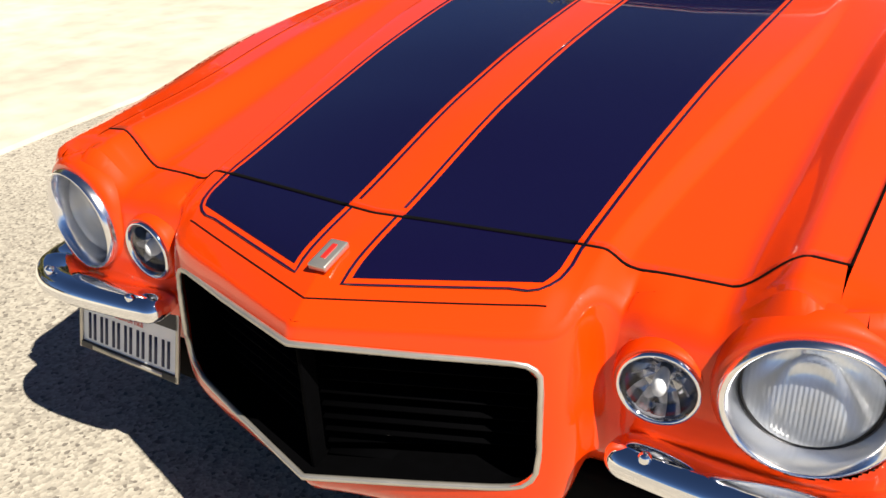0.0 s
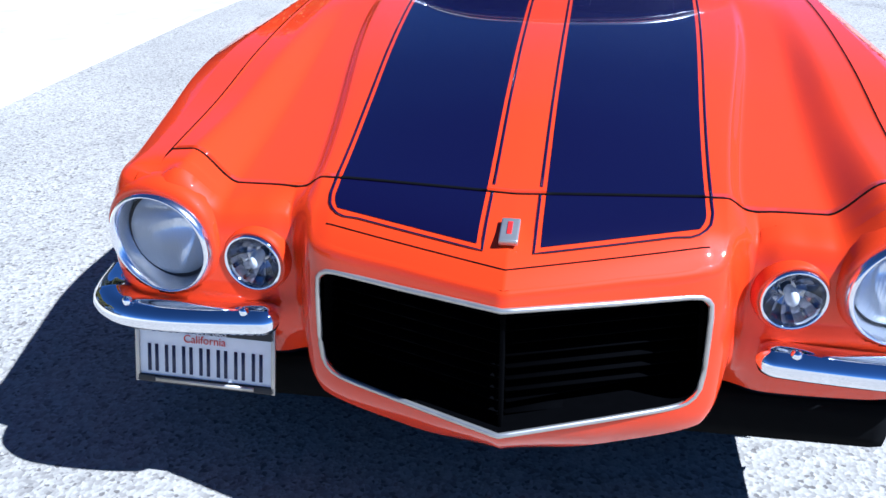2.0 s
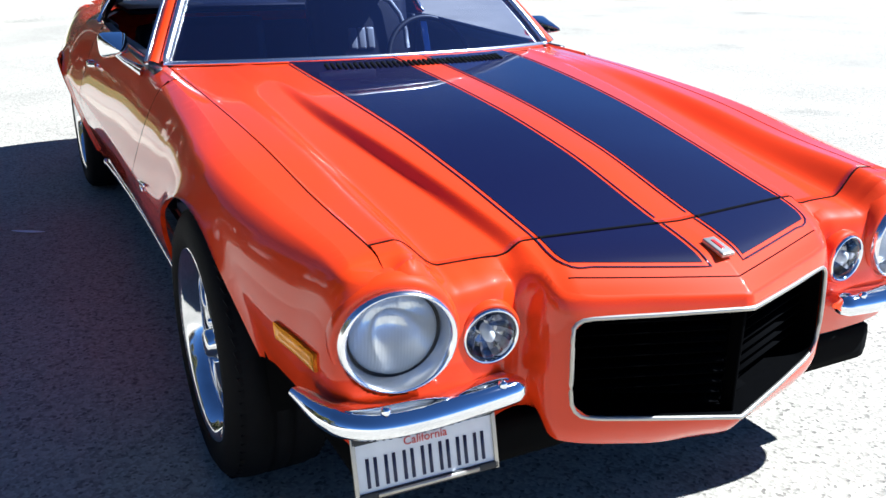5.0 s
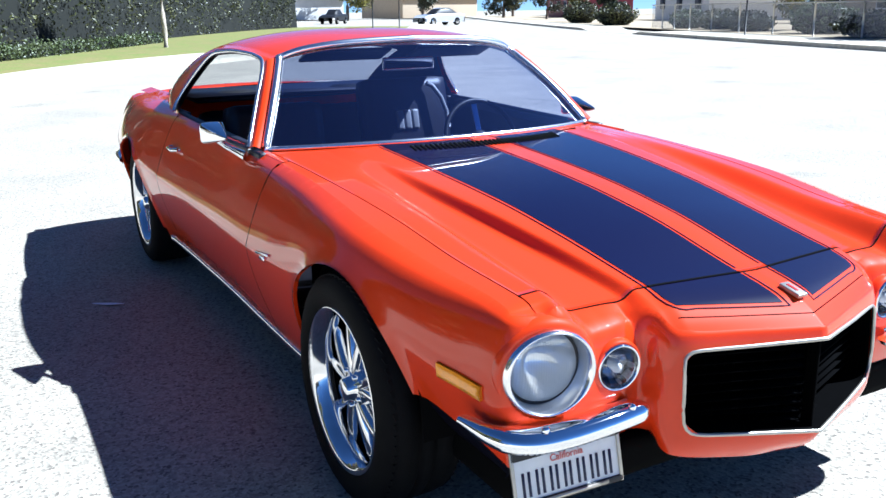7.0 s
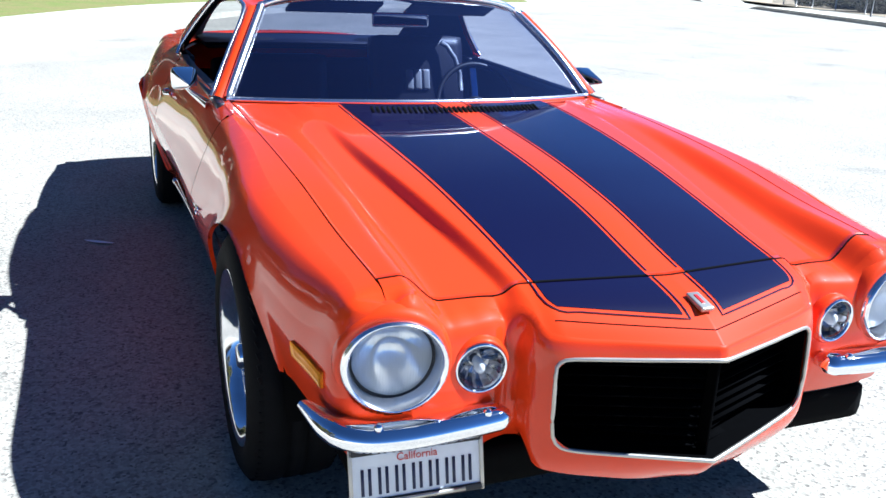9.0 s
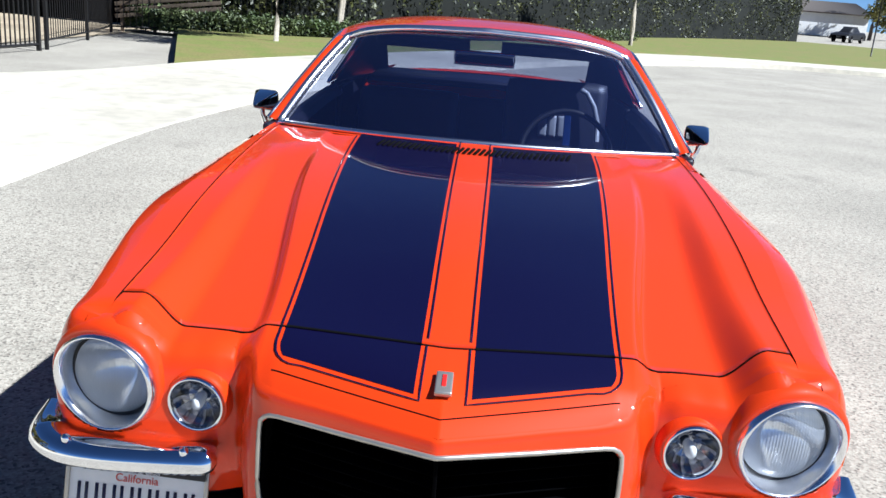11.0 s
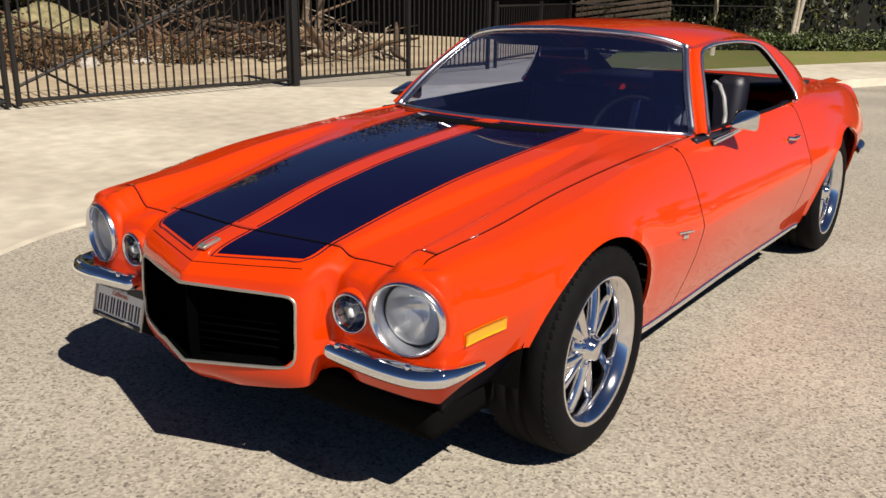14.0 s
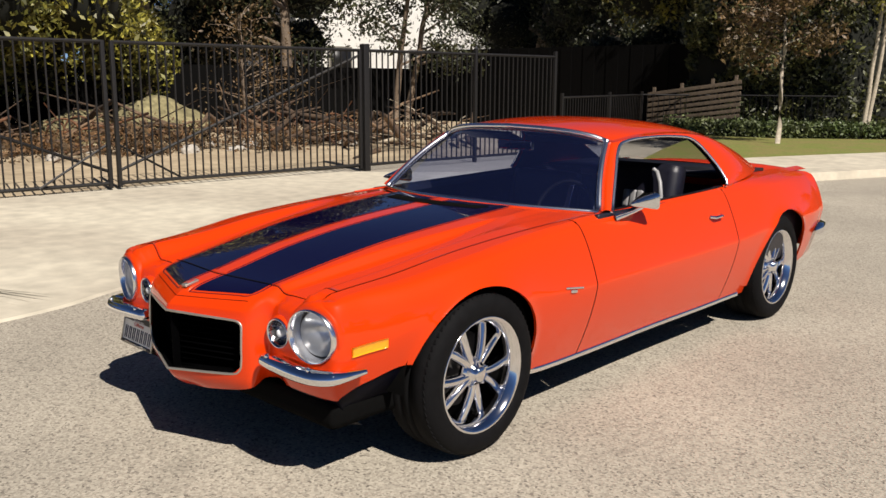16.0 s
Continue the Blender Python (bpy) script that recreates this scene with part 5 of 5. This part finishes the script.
tree("shade_tree", "tall dark tree behind the yard", (-21.0, 15.6, 0), 8.5, 3.3, 0.24, 0.25, DEEP, 34255, 0.078, 23)
tree("shade_tree", "tall dark tree behind the yard", (-22.0, 30.0, 0), 10.0, 4.2, 0.25, 0.22, DEEP, 39525, 0.078, 24, (1.5, 0), 2)
tree("shade_tree", "tall dark tree behind the yard", (-15.0, 26.0, 0), 8.5, 3.6, 0.22, 0.22, DEEP, 39525, 0.078, 25)
tree("shade_tree", "broad yellow-green tree above the hedge", (-9.5, 23.0, 0), 7.5, 3.2, 0.2, 0.25, OLIVE, 36890, 0.078, 26)
tree("shade_tree", "broad yellow-green tree above the hedge", (-4.5, 27.0, 0), 7.0, 3.0, 0.2, 0.3, OLIVE, 31620, 0.078, 27)
tree("shade_tree", "tall dark tree behind the yard", (-31.0, 22.0, 0), 11.0, 5.0, 0.3, 0.35, DEEP, 22000, 0.13, 33)
tree("shade_tree", "tall dark tree behind the yard", (-34.0, 12.0, 0), 11.0, 5.0, 0.3, 0.3, DEEP, 20000, 0.13, 34)
tree("shade_tree", "tall dark tree behind the yard", (-26.0, 12.0, 0), 10.0, 4.5, 0.3, 0.2, DEEP, 24000, 0.12, 29)
tree("shade_tree", "tall dark tree behind the yard", (-27.0, 2.0, 0), 10.0, 4.8, 0.3, 0.2, DEEP, 24000, 0.12, 30)
tree("shade_tree", "tall dark tree behind the yard", (-12.0, 32.0, 0), 10.0, 4.8, 0.3, 0.2, DEEP, 24000, 0.12, 31)
tree("shade_tree", "tall dark tree behind the yard", (-26.0, 33.0, 0), 9.0, 4.2, 0.3, 0.3, DEEP, 20000, 0.12, 32)
tree("shade_tree", "broad yellow-green tree behind the yard", (-15.5, -3.0, 0), 7.0, 3.2, 0.2, 0.25, OLIVE, 26350, 0.078, 28)

tree("bare_tree", "thin dark tree with few leaves before the white building", (-19.0, 18.9, 0), 7.5, 2.6, 0.13, 0.3, DEEP, 7000, 0.08, 35, (0.8, 0.6), 2)
tree("shade_tree", "tall dark tree before the white building", (-25.0, 39.0, 0), 12.0, 5.0, 0.3, 0.35, DEEP, 20000, 0.13, 36)
tree("shade_tree", "broad yellow-green tree overhanging the yard", (-15.5, 1.2, 0), 6.5, 2.8, 0.16, 0.25, OLIVE, 31000, 0.07, 37)

# dark boarded screen at the back of the yard, shade in its colour
screenf = empty("shade_screen_fence")
tagged(screenf, "near-black boarded screen behind the yard, standing for shaded fence and hedge", "fence")
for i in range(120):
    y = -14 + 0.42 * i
    part("shade_board", box((0.03, 0.415, 1.86), (-20 + 0.02 * (i % 2), y, 0.93)), GAP, screenf, smooth=False)

# added black run standing for the deeply shaded hedge and trees here
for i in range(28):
    part("shade_board", box((0.415, 0.03, 2.5), (-20 + 0.42 * i, 20.6 + 0.02 * (i % 2), 1.25)), GAP, screenf, smooth=False)

# white building beyond
bld = empty("white_building", (-38, 38, 0))
tagged(bld, "white rendered low building seen between trees", "building")
part("wall", box((8, 26, 7.4), (0, 0, 3.7), 0.02), WHITEWALL, bld)
part("roof", box((9, 27, 0.3), (0, 0, 7.55), 0.05, (0, 4, 0)), WOOD, bld)
for y in (-9, -3, 3, 9):
    w = part("window", box((0.10, 1.6, 1.3), (4.0, y, 2.6), 0.02), TRIM, bld)
    part("pane", box((0.03, 1.4, 1.1), (4.05, y, 2.6)), BLACK, w)

# low iron fence from the yard's corner along the hedge
low = empty("low_fence")
tagged(low, "low dark iron railing before the hedge", "fence")
pts = [(-7.1, 11.7), (-7.6, 14.2), (-8.2, 16.6), (-6.8, 17.6), (-4.2, 18.4)]
for (x0, y0), (x1, y1) in zip(pts, pts[1:]):
    n = int(math.hypot(x1 - x0, y1 - y0) / 0.13)
    for z in (0.15, 1.12):
        part("rail", tube([(x0, y0, z), (x1, y1, z)], 0.018, 4), STEEL, low, smooth=False)
    part("post", box((0.05, 0.05, 1.2), (x0, y0, 0.6)), STEEL, low, smooth=False)
    for i in range(1, n):
        part("bar", box((0.012, 0.012, 0.97), (x0 + (x1 - x0) * i / n, y0 + (y1 - y0) * i / n, 0.635)), STEEL, low, smooth=False)

# stack of slatted timber panels leaning by the railing
rack = empty("timber_rack", (-7.2, 17.3, 0))
tagged(rack, "weathered slatted timber rack beside the railing", "rack")
rack.rotation_euler = (0, 0, radians(8))
for i in range(7):
    part("slat", box((2.3, 0.035, 0.085), (0, -0.05 + 0.02 * (i % 2), 0.50 + 0.13 * i), 0.004, (0, -8, 0)), WOOD, rack)
for x in (-1.0, -0.3, 0.45, 1.0):
    part("upright", box((0.07, 0.06, 1.45 + 0.15 * x), (x, 0.0, 0.72 + 0.07 * x), 0.004), WOOD, rack)

# heaps in the yard: dead boughs, a mound of dry brush, old iron
g = random.Random(31)
RUST = material("rust", (0.20, 0.085, 0.035), 0.85, 0.1, 0, 0.35, 20, 0.3, 90, (0.10, 0.05, 0.03), 3)
DEADWOOD = material("dead_wood", (0.15, 0.095, 0.055), 0.9, 0, 0, 0.3, 15, 0.4, 70, (0.07, 0.045, 0.03), 3, objvary=0.5)
STRAW = material("dry_brush", (0.27, 0.235, 0.12), 0.9, 0, 0, 0.35, 9, 0.8, 30, (0.16, 0.14, 0.07), 2)
ROCKM = material("grey_stone", (0.40, 0.37, 0.32), 0.9, 0, 0, 0.2, 8, 0.5, 40)


def bough_heap(y0, y1, x0, x1, count, tall, label, wood=None):
    bm = bmesh.new()
    for _ in range(count):
        y, x = g.uniform(y0, y1), g.uniform(x0, x1)
        ln, a = g.uniform(0.6, 2.2), g.uniform(0, 6.28)
        z = 0.05 + tall * g.random() ** 1.5
        tilt = g.uniform(-0.25, 0.55)
        p = Vector((x, y, z))
        d = Vector((math.cos(a), math.sin(a), tilt))
        mid = p + d * ln * 0.5 + Vector((g.uniform(-0.15, 0.15), g.uniform(-0.15, 0.15), g.uniform(0, 0.2)))
        r = 0.014 + 0.075 * g.random() ** 2.4
        q = [p, mid, p + d * ln]
        for w in q:
            w.z = max(w.z, 0.03)
        add_tube(bm, q, [r, r * 0.8, r * 0.4], 5)
    h = part("brushwood_heap", bm, wood or DEADWOOD)
    tagged(h, label, "brushwood", kind="stuff")


bough_heap(-3, 3.6, -16.3, -12.8, 58, 0.50, "tangled heap of dead brown boughs")
bough_heap(4.2, 8.0, -16.0, -12.6, 60, 0.50, "tangled heap of dead brown boughs")
bough_heap(8.0, 11.5, -15.0, -11.8, 48, 0.42, "tangled heap of dead brown boughs and sticks")


PALEWOOD = material("bleached_wood", (0.38, 0.33, 0.25), 0.9, 0, 0, 0.3, 15, 0.4, 70, (0.22, 0.18, 0.12), 3, objvary=0.5)
bough_heap(10.0, 12.4, -10.9, -9.6, 16, 0.40, "heap of bleached pale boughs beyond the gate post", PALEWOOD)
bough_heap(9.4, 12.6, -12.0, -9.8, 44, 0.28, "tangled heap of dead brown boughs beyond the gate post")
LITTER = material("dead_leaf", (0.16, 0.085, 0.035), 0.8, 0, 0, 0.3, 6, 0, 100, (0.09, 0.06, 0.03), 2.0, objvary=0.6)


def litter(y0, y1, x0, x1, clumps, count, label, seed):
    """Dead leaves and twigs caught in clumps."""
    r_ = random.Random(seed)
    cs = [(r_.uniform(x0, x1), r_.uniform(y0, y1), r_.uniform(0.1, 0.4), r_.uniform(0.2, 0.55)) for _ in range(clumps)]

    def sample(r):
        x, y, z, w = r.choice(cs)
        return (x + r.gauss(0, w), y + r.gauss(0, w), max(0.03, z + r.gauss(0, 0.6 * w) * 0.6))
    v, f = leaves(r_, count, sample, 0.05)
    ob = leaf_mesh("leaf_litter", v, f, LITTER)
    tagged(ob, label, "leaf litter", kind="stuff")


litter(-3, 4, -16.3, -12.6, 12, 3500, "clumps of dead brown leaves in the yard", 51)
litter(4, 8, -16, -12.5, 10, 3500, "clumps of dead brown leaves in the yard", 52)
litter(8, 12.5, -15, -11.6, 9, 3000, "clumps of dead brown leaves in the yard", 53)


def mound(at, size, mat, name, label, seed):
    bm = bmesh.new()
    bmesh.ops.create_icosphere(bm, subdivisions=4, radius=1)
    for v in bm.verts:
        n = 1 + 0.28 * noise.noise(v.co * 1.6 + Vector((seed, 0, 0))) + 0.12 * noise.noise(v.co * 5 + Vector((seed, 3, 0)))
        v.co = Vector((v.co.x * size[0] * n, v.co.y * size[1] * n, max(v.co.z * size[2] * n, -0.1)))
    ob = part(name, bm, mat)
    ob.location = at
    tagged(ob, label, "mound")


mound((-16.4, 8.2, 0.02), (0.9, 1.3, 0.85), STRAW, "brush_mound", "heap of dry yellow-green brush", 1.0)
mound((-16.6, 6.4, 0.02), (0.8, 1.3, 0.65), STRAW, "brush_mound", "low heap of dry yellow-green brush", 4.0)
mound((-17.0, 2.4, 0.02), (0.8, 1.5, 0.95), ROCKM, "stone_mound", "pale heap of rubble and stone", 7.0)
for i in range(9):
    y, x = g.uniform(3.6, 12.0), g.uniform(-14.0, -11.6)
    mound((x, y, 0.02), (g.uniform(0.08, 0.22), g.uniform(0.08, 0.25), g.uniform(0.06, 0.16)), ROCKM, "stone", "loose pale stone on the dry earth", i * 3.1)


def iron_frame(at, turn, label):
    """Rusted wheel-and-beam remains of old farm gear."""
    t = empty("farm_implement", at)
    t.rotation_euler = (0, 0, radians(turn))
    tagged(t, label, "farm implement")
    for x in (-0.55, 0.55):
        w = part("wheel", tube([(x, 0.32 * math.cos(a), 0.34 + 0.32 * math.sin(a)) for a in np.linspace(0, 6.283, 25)[:-1]], 0.02, 6, closed=True), RUST, t)
        for a in np.linspace(0, 3.14, 5)[:-1]:
            part("spoke", tube([(x, 0.31 * math.cos(a), 0.34 + 0.31 * math.sin(a)), (x, -0.31 * math.cos(a), 0.34 - 0.31 * math.sin(a))], 0.01, 5), RUST, w)
    part("axle", tube([(-0.6, 0, 0.34), (0.6, 0, 0.34)], 0.025, 6), RUST, t)
    part("beam", tube([(0, -0.2, 0.36), (0.1, 0.9, 0.55), (0.1, 1.5, 0.75)], 0.03, 6), RUST, t)
    part("lever", tube([(0.2, 0, 0.36), (0.3, -0.4, 0.95)], 0.014, 6), RUST, t)


iron_frame((-12.7, 2.2, 0.02), 20, "rusted two-wheeled iron farm implement")
iron_frame((-12.9, 8.9, 0.02), 75, "rusted two-wheeled iron farm implement")
iron_frame((-12.2, 10.3, 0.02), 150, "rusted two-wheeled iron farm implement")
iron_frame((-14.2, 5.2, 0.02), -40, "rusted two-wheeled iron farm implement")
tree("bare_tree", "bare brown-leaved shrub behind the gate", (-16.5, 11.0, 0), 3.6, 1.5, 0.05, 0.2, RUSSET, 1200, 0.05, 41, (0, 0), 3)

# ---------------------------------------------------------------- small things on the road
lf = grid(lambda u, v: (0.080 * (2 * u - 1), 0.015 * (2 * v - 1) * math.sin(math.pi * (0.08 + 0.84 * u)), 0.006 + 0.006 * u * u), 12, 4)
leafm = part("dry_leaf", lf, PLATE)
leafm.matrix_basis = pose(-1.16, 2.06, 0.0, 0, 0, -38)
tagged(leafm, "pale dry leaf lying on the asphalt", "leaf")
mound((0.445, 0.005, 0.0), (0.022, 0.018, 0.016), ROCKM, "pebble", "small pale pebble on the asphalt by the tyre", 2.2)

# ---------------------------------------------------------------- across the street
FAR = curve_of([(0, 14, -30), (1, 18.2, 0), (2, 21.5, 14), (3, 27.8, 31.4), (4, 33.5, 45), (5, 51, 82), (6, 75, 130)])


def far_side(k, out):
    x, y = FAR(k)
    x1, y1 = FAR(min(k + 0.02, 6))
    x0, y0 = FAR(max(k - 0.02, 0))
    t = Vector((x1 - x0, y1 - y0)).normalized()
    return Vector((x + t.y * out, y - t.x * out))


def far_pave(u, v):
    k = 6 * u
    o = [0, 0.02, 0.15, 2.6][int(v)]
    p = far_side(k, o)
    gap = sstep(3.0, 3.1, k) * (1 - sstep(3.75, 3.85, k))
    return (p.x, p.y, [0.003, 0.14, 0.14, 0.15][int(v)] * (1 - 0.9 * gap) + 0.003)


bm = bmesh.new()
add_grid(bm, far_pave, list(np.linspace(0, 1, 160)), [0, 1, 2, 3])
fp = part("far_pavement", bm, CONCRETE, smooth=False)
tagged(fp, "pale concrete pavement across the street", "pavement", kind="structure")
plot = part("far_ground", grid(lambda u, v: (*far_side(6 * u, 2.55 + 30 * v), 0.16), 30, 4), SAND)
tagged(plot, "dry earth plots across the street", "ground", kind="structure")


def chain_link():
    m = bpy.data.materials.new("chain_link")
    m.use_nodes = True
    t = m.node_tree
    p = t.nodes["Principled BSDF"]
    p.inputs["Base Color"].default_value = (0.30, 0.30, 0.31, 1)
    p.inputs["Metallic"].default_value, p.inputs["Roughness"].default_value = 0.5, 0.5
    p.inputs["Alpha"].default_value = 0.45
    return m


CHAIN = chain_link()
cf = empty("chain_link_fence")
tagged(cf, "grey chain-link fence across the street", "fence")
ks = list(np.linspace(1.2, 3.55, 16))
for a, b in zip(ks, ks[1:]):
    p, q = far_side(a, 3.0), far_side(b, 3.0)
    part("mesh_panel", grid(lambda u, v, p=p, q=q: (*p.lerp(q, u), 0.18 + 1.2 * v), 2, 2), CHAIN, cf)
    part("rail", tube([(*p, 1.4), (*q, 1.4)], 0.03, 6), TRIM, cf)
    part("post", tube([(*p, 0.1), (*p, 1.45)], 0.035, 6), TRIM, cf)


def house(at, turn, size, wall, label, seed):
    h = empty("house", at)
    h.rotation_euler = (0, 0, radians(turn))
    tagged(h, label, "house")
    w, d, t = size
    part("wall", box((w, d, t), (0, 0, t / 2), 0.02), wall, h)
    part("roof", grid(lambda u, v: (-w / 2 - 0.5 + (w + 1) * u, -d / 2 - 0.5 + (d + 1) * v, t + 1.5 * (1 - abs(2 * v - 1))), 3, 3, flange=0.15, inside=None), ROOFM, h)
    for i in range(3):
        x = -w / 2 + w * (i + 0.5) / 3
        wd = part("window", box((1.7, 0.12, 1.2), (x, -d / 2, 1.5), 0.02), WHITEWALL, h)
        part("pane", box((1.5, 0.05, 1.0), (x, -d / 2 - 0.05, 1.5)), BLACK, wd)


ROOFM = material("roof_shingle", (0.12, 0.10, 0.085), 0.9, 0, 0, 0.2, 20, 0.4, 50)
TAN = material("tan_stucco", (0.50, 0.40, 0.28), 0.85, 0, 0, 0.08, 4, 0.2, 60)
MAROON = material("maroon_paint", (0.20, 0.03, 0.05), 0.6, 0, 0, 0.1, 5)
house((50, 30, 0.1), 70 + 180, (16, 8, 2.9), TAN, "low tan stucco house across the street", 1)
house((58, 55, 0.1), 65 + 180, (14, 8, 2.9), WHITEWALL, "low white house across the street", 2)
house((72, 92, 0.1), 65 + 180, (14, 8, 3.0), MAROON, "low maroon-walled house across the street", 3)
house((40, 6, 0.1), 75 + 180, (14, 8, 2.9), TAN, "low tan stucco house across the street", 4)
for i, (k, o, hh) in enumerate(((1.6, 6, 5.5), (2.3, 6.5, 6.0), (2.9, 7, 5.0), (4.2, 4.5, 3.0), (4.5, 5.0, 4.0), (5.0, 6.0, 5.0))):
    p = far_side(k, o)
    tree("garden_tree", "dark garden tree across the street", (p.x, p.y, 0.1), hh, hh * 0.36, 0.16, 0.25, DEEP if i % 2 else OLIVE, 3500, 0.12, 60 + i)
for k, o, hh in ((4.05, 3.6, 1.6), (4.35, 3.6, 1.8)):
    p = far_side(k, o)
    shrub((p.x, p.y, 0.12), 1.5, hh, "rounded dark shrub beside the far pavement", int(k * 100))


def signpost(at, h, label):
    s_ = empty("sign_post", at)
    tagged(s_, label, "post")
    part("pole", tube([(0, 0, 0), (0, 0, h)], 0.035, 8), STEEL, s_)


signpost((16.7, 38.4, 0.15), 3.2, "dark sign post on the corner lawn")
signpost((18.7, 39.5, 0.15), 3.2, "dark sign post on the corner lawn")
p = far_side(2.62, 1.9)
signpost((p.x, p.y, 0.14), 4.5, "dark lamp post on the far pavement")


def parked_car(at, turn, mat, label):
    c_ = empty("parked_car", at)
    c_.rotation_euler = (0, 0, radians(turn))
    tagged(c_, label, "car")
    top = curve_of([(-2.2, 0.66), (-2.0, 0.80), (-1.1, 0.92), (-0.9, 0.95), (1.3, 0.98), (2.0, 0.98), (2.2, 0.9)])
    cab = curve_of([(-1.1, 0.93), (-0.35, 1.36), (0.3, 1.44), (0.9, 1.40), (1.7, 1.0)])
    part("body", grid(lambda u, v: (0.86 * math.copysign(min(abs(2 * v - 1) * 1.5, 1) ** 0.7, 2 * v - 1), -2.2 + 4.4 * u,
                                    top(-2.2 + 4.4 * u) - max(0, abs(2 * v - 1) - 0.62) / 0.38 * (top(-2.2 + 4.4 * u) - 0.28)), 24, 25, flange=0.05, inside=None), mat, c_)
    part("cabin", grid(lambda u, v: (0.66 * (2 * v - 1), -1.1 + 2.8 * u, max(0.9, cab(-1.1 + 2.8 * u) - 0.45 * max(0, abs(2 * v - 1) - 0.75) / 0.25)), 18, 13), BLACK, c_, "dark glazed cabin")
    part("roof", grid(lambda u, v: (0.5 * (2 * v - 1), -0.3 + 1.2 * u, cab(-0.3 + 1.2 * u) + 0.02), 8, 5, flange=0.03, inside=None), mat, c_)
    for x in (-0.78, 0.78):
        for y in (-1.35, 1.35):
            w = part("wheel", lathe([(0.0, 0.1), (0.2, 0.1), (0.21, 0.11), (0.31, 0.1), (0.33, 0.04), (0.33, -0.1)], 24, pose(x, y, 0.33, 0, 90 if x > 0 else -90)), RUBBER, c_)
            part("hubcap", lathe([(0.0, 0.12), (0.19, 0.112)], 20, pose(x, y, 0.33, 0, 90 if x > 0 else -90)), ALLOY, w)


SILVER = material("silver_paint", (0.70, 0.71, 0.73), 0.3, 0.3, 0.8, 0.04, 200)
parked_car((35.5, 66.0, 0), -78, SILVER, "silver saloon parked down the street")
parked_car((33.0, 84.0, 0), -40, BLACK, "dark saloon parked far down the street")

# greenery and houses that close the street
r_ = random.Random(77)
for i in range(9):
    p = far_side(1.3 + 0.26 * i, 4.6 + r_.uniform(-0.4, 0.6))
    shrub((p.x, p.y, 0.12), r_.uniform(1.0, 1.7), r_.uniform(1.0, 1.7), "grey-green garden shrub behind the chain-link fence", 200 + i, (DEEP, LEAF, COVER)[i % 3], 1600)
house((66, 128, 0.1), 20 + 180, (18, 9, 3.0), TAN, "low tan house closing the street", 5)
house((40, 122, 0.1), 10 + 180, (16, 9, 3.0), WHITEWALL, "low white house closing the street", 6)
house((92, 118, 0.1), 40 + 180, (18, 9, 3.0), MAROON, "low maroon-walled house closing the street", 7)
for i, (x, y, hh) in enumerate(((30, 112, 8), (48, 116, 9), (58, 112, 7), (76, 116, 9), (84, 106, 8), (24, 96, 8), (64, 100, 6), (100, 104, 9))):
    tree("garden_tree", "dark leafy tree closing the street", (x, y, 0), hh, hh * 0.42, 0.25, 0.2, (DEEP, OLIVE)[i % 2], 3500, 0.22, 90 + i)
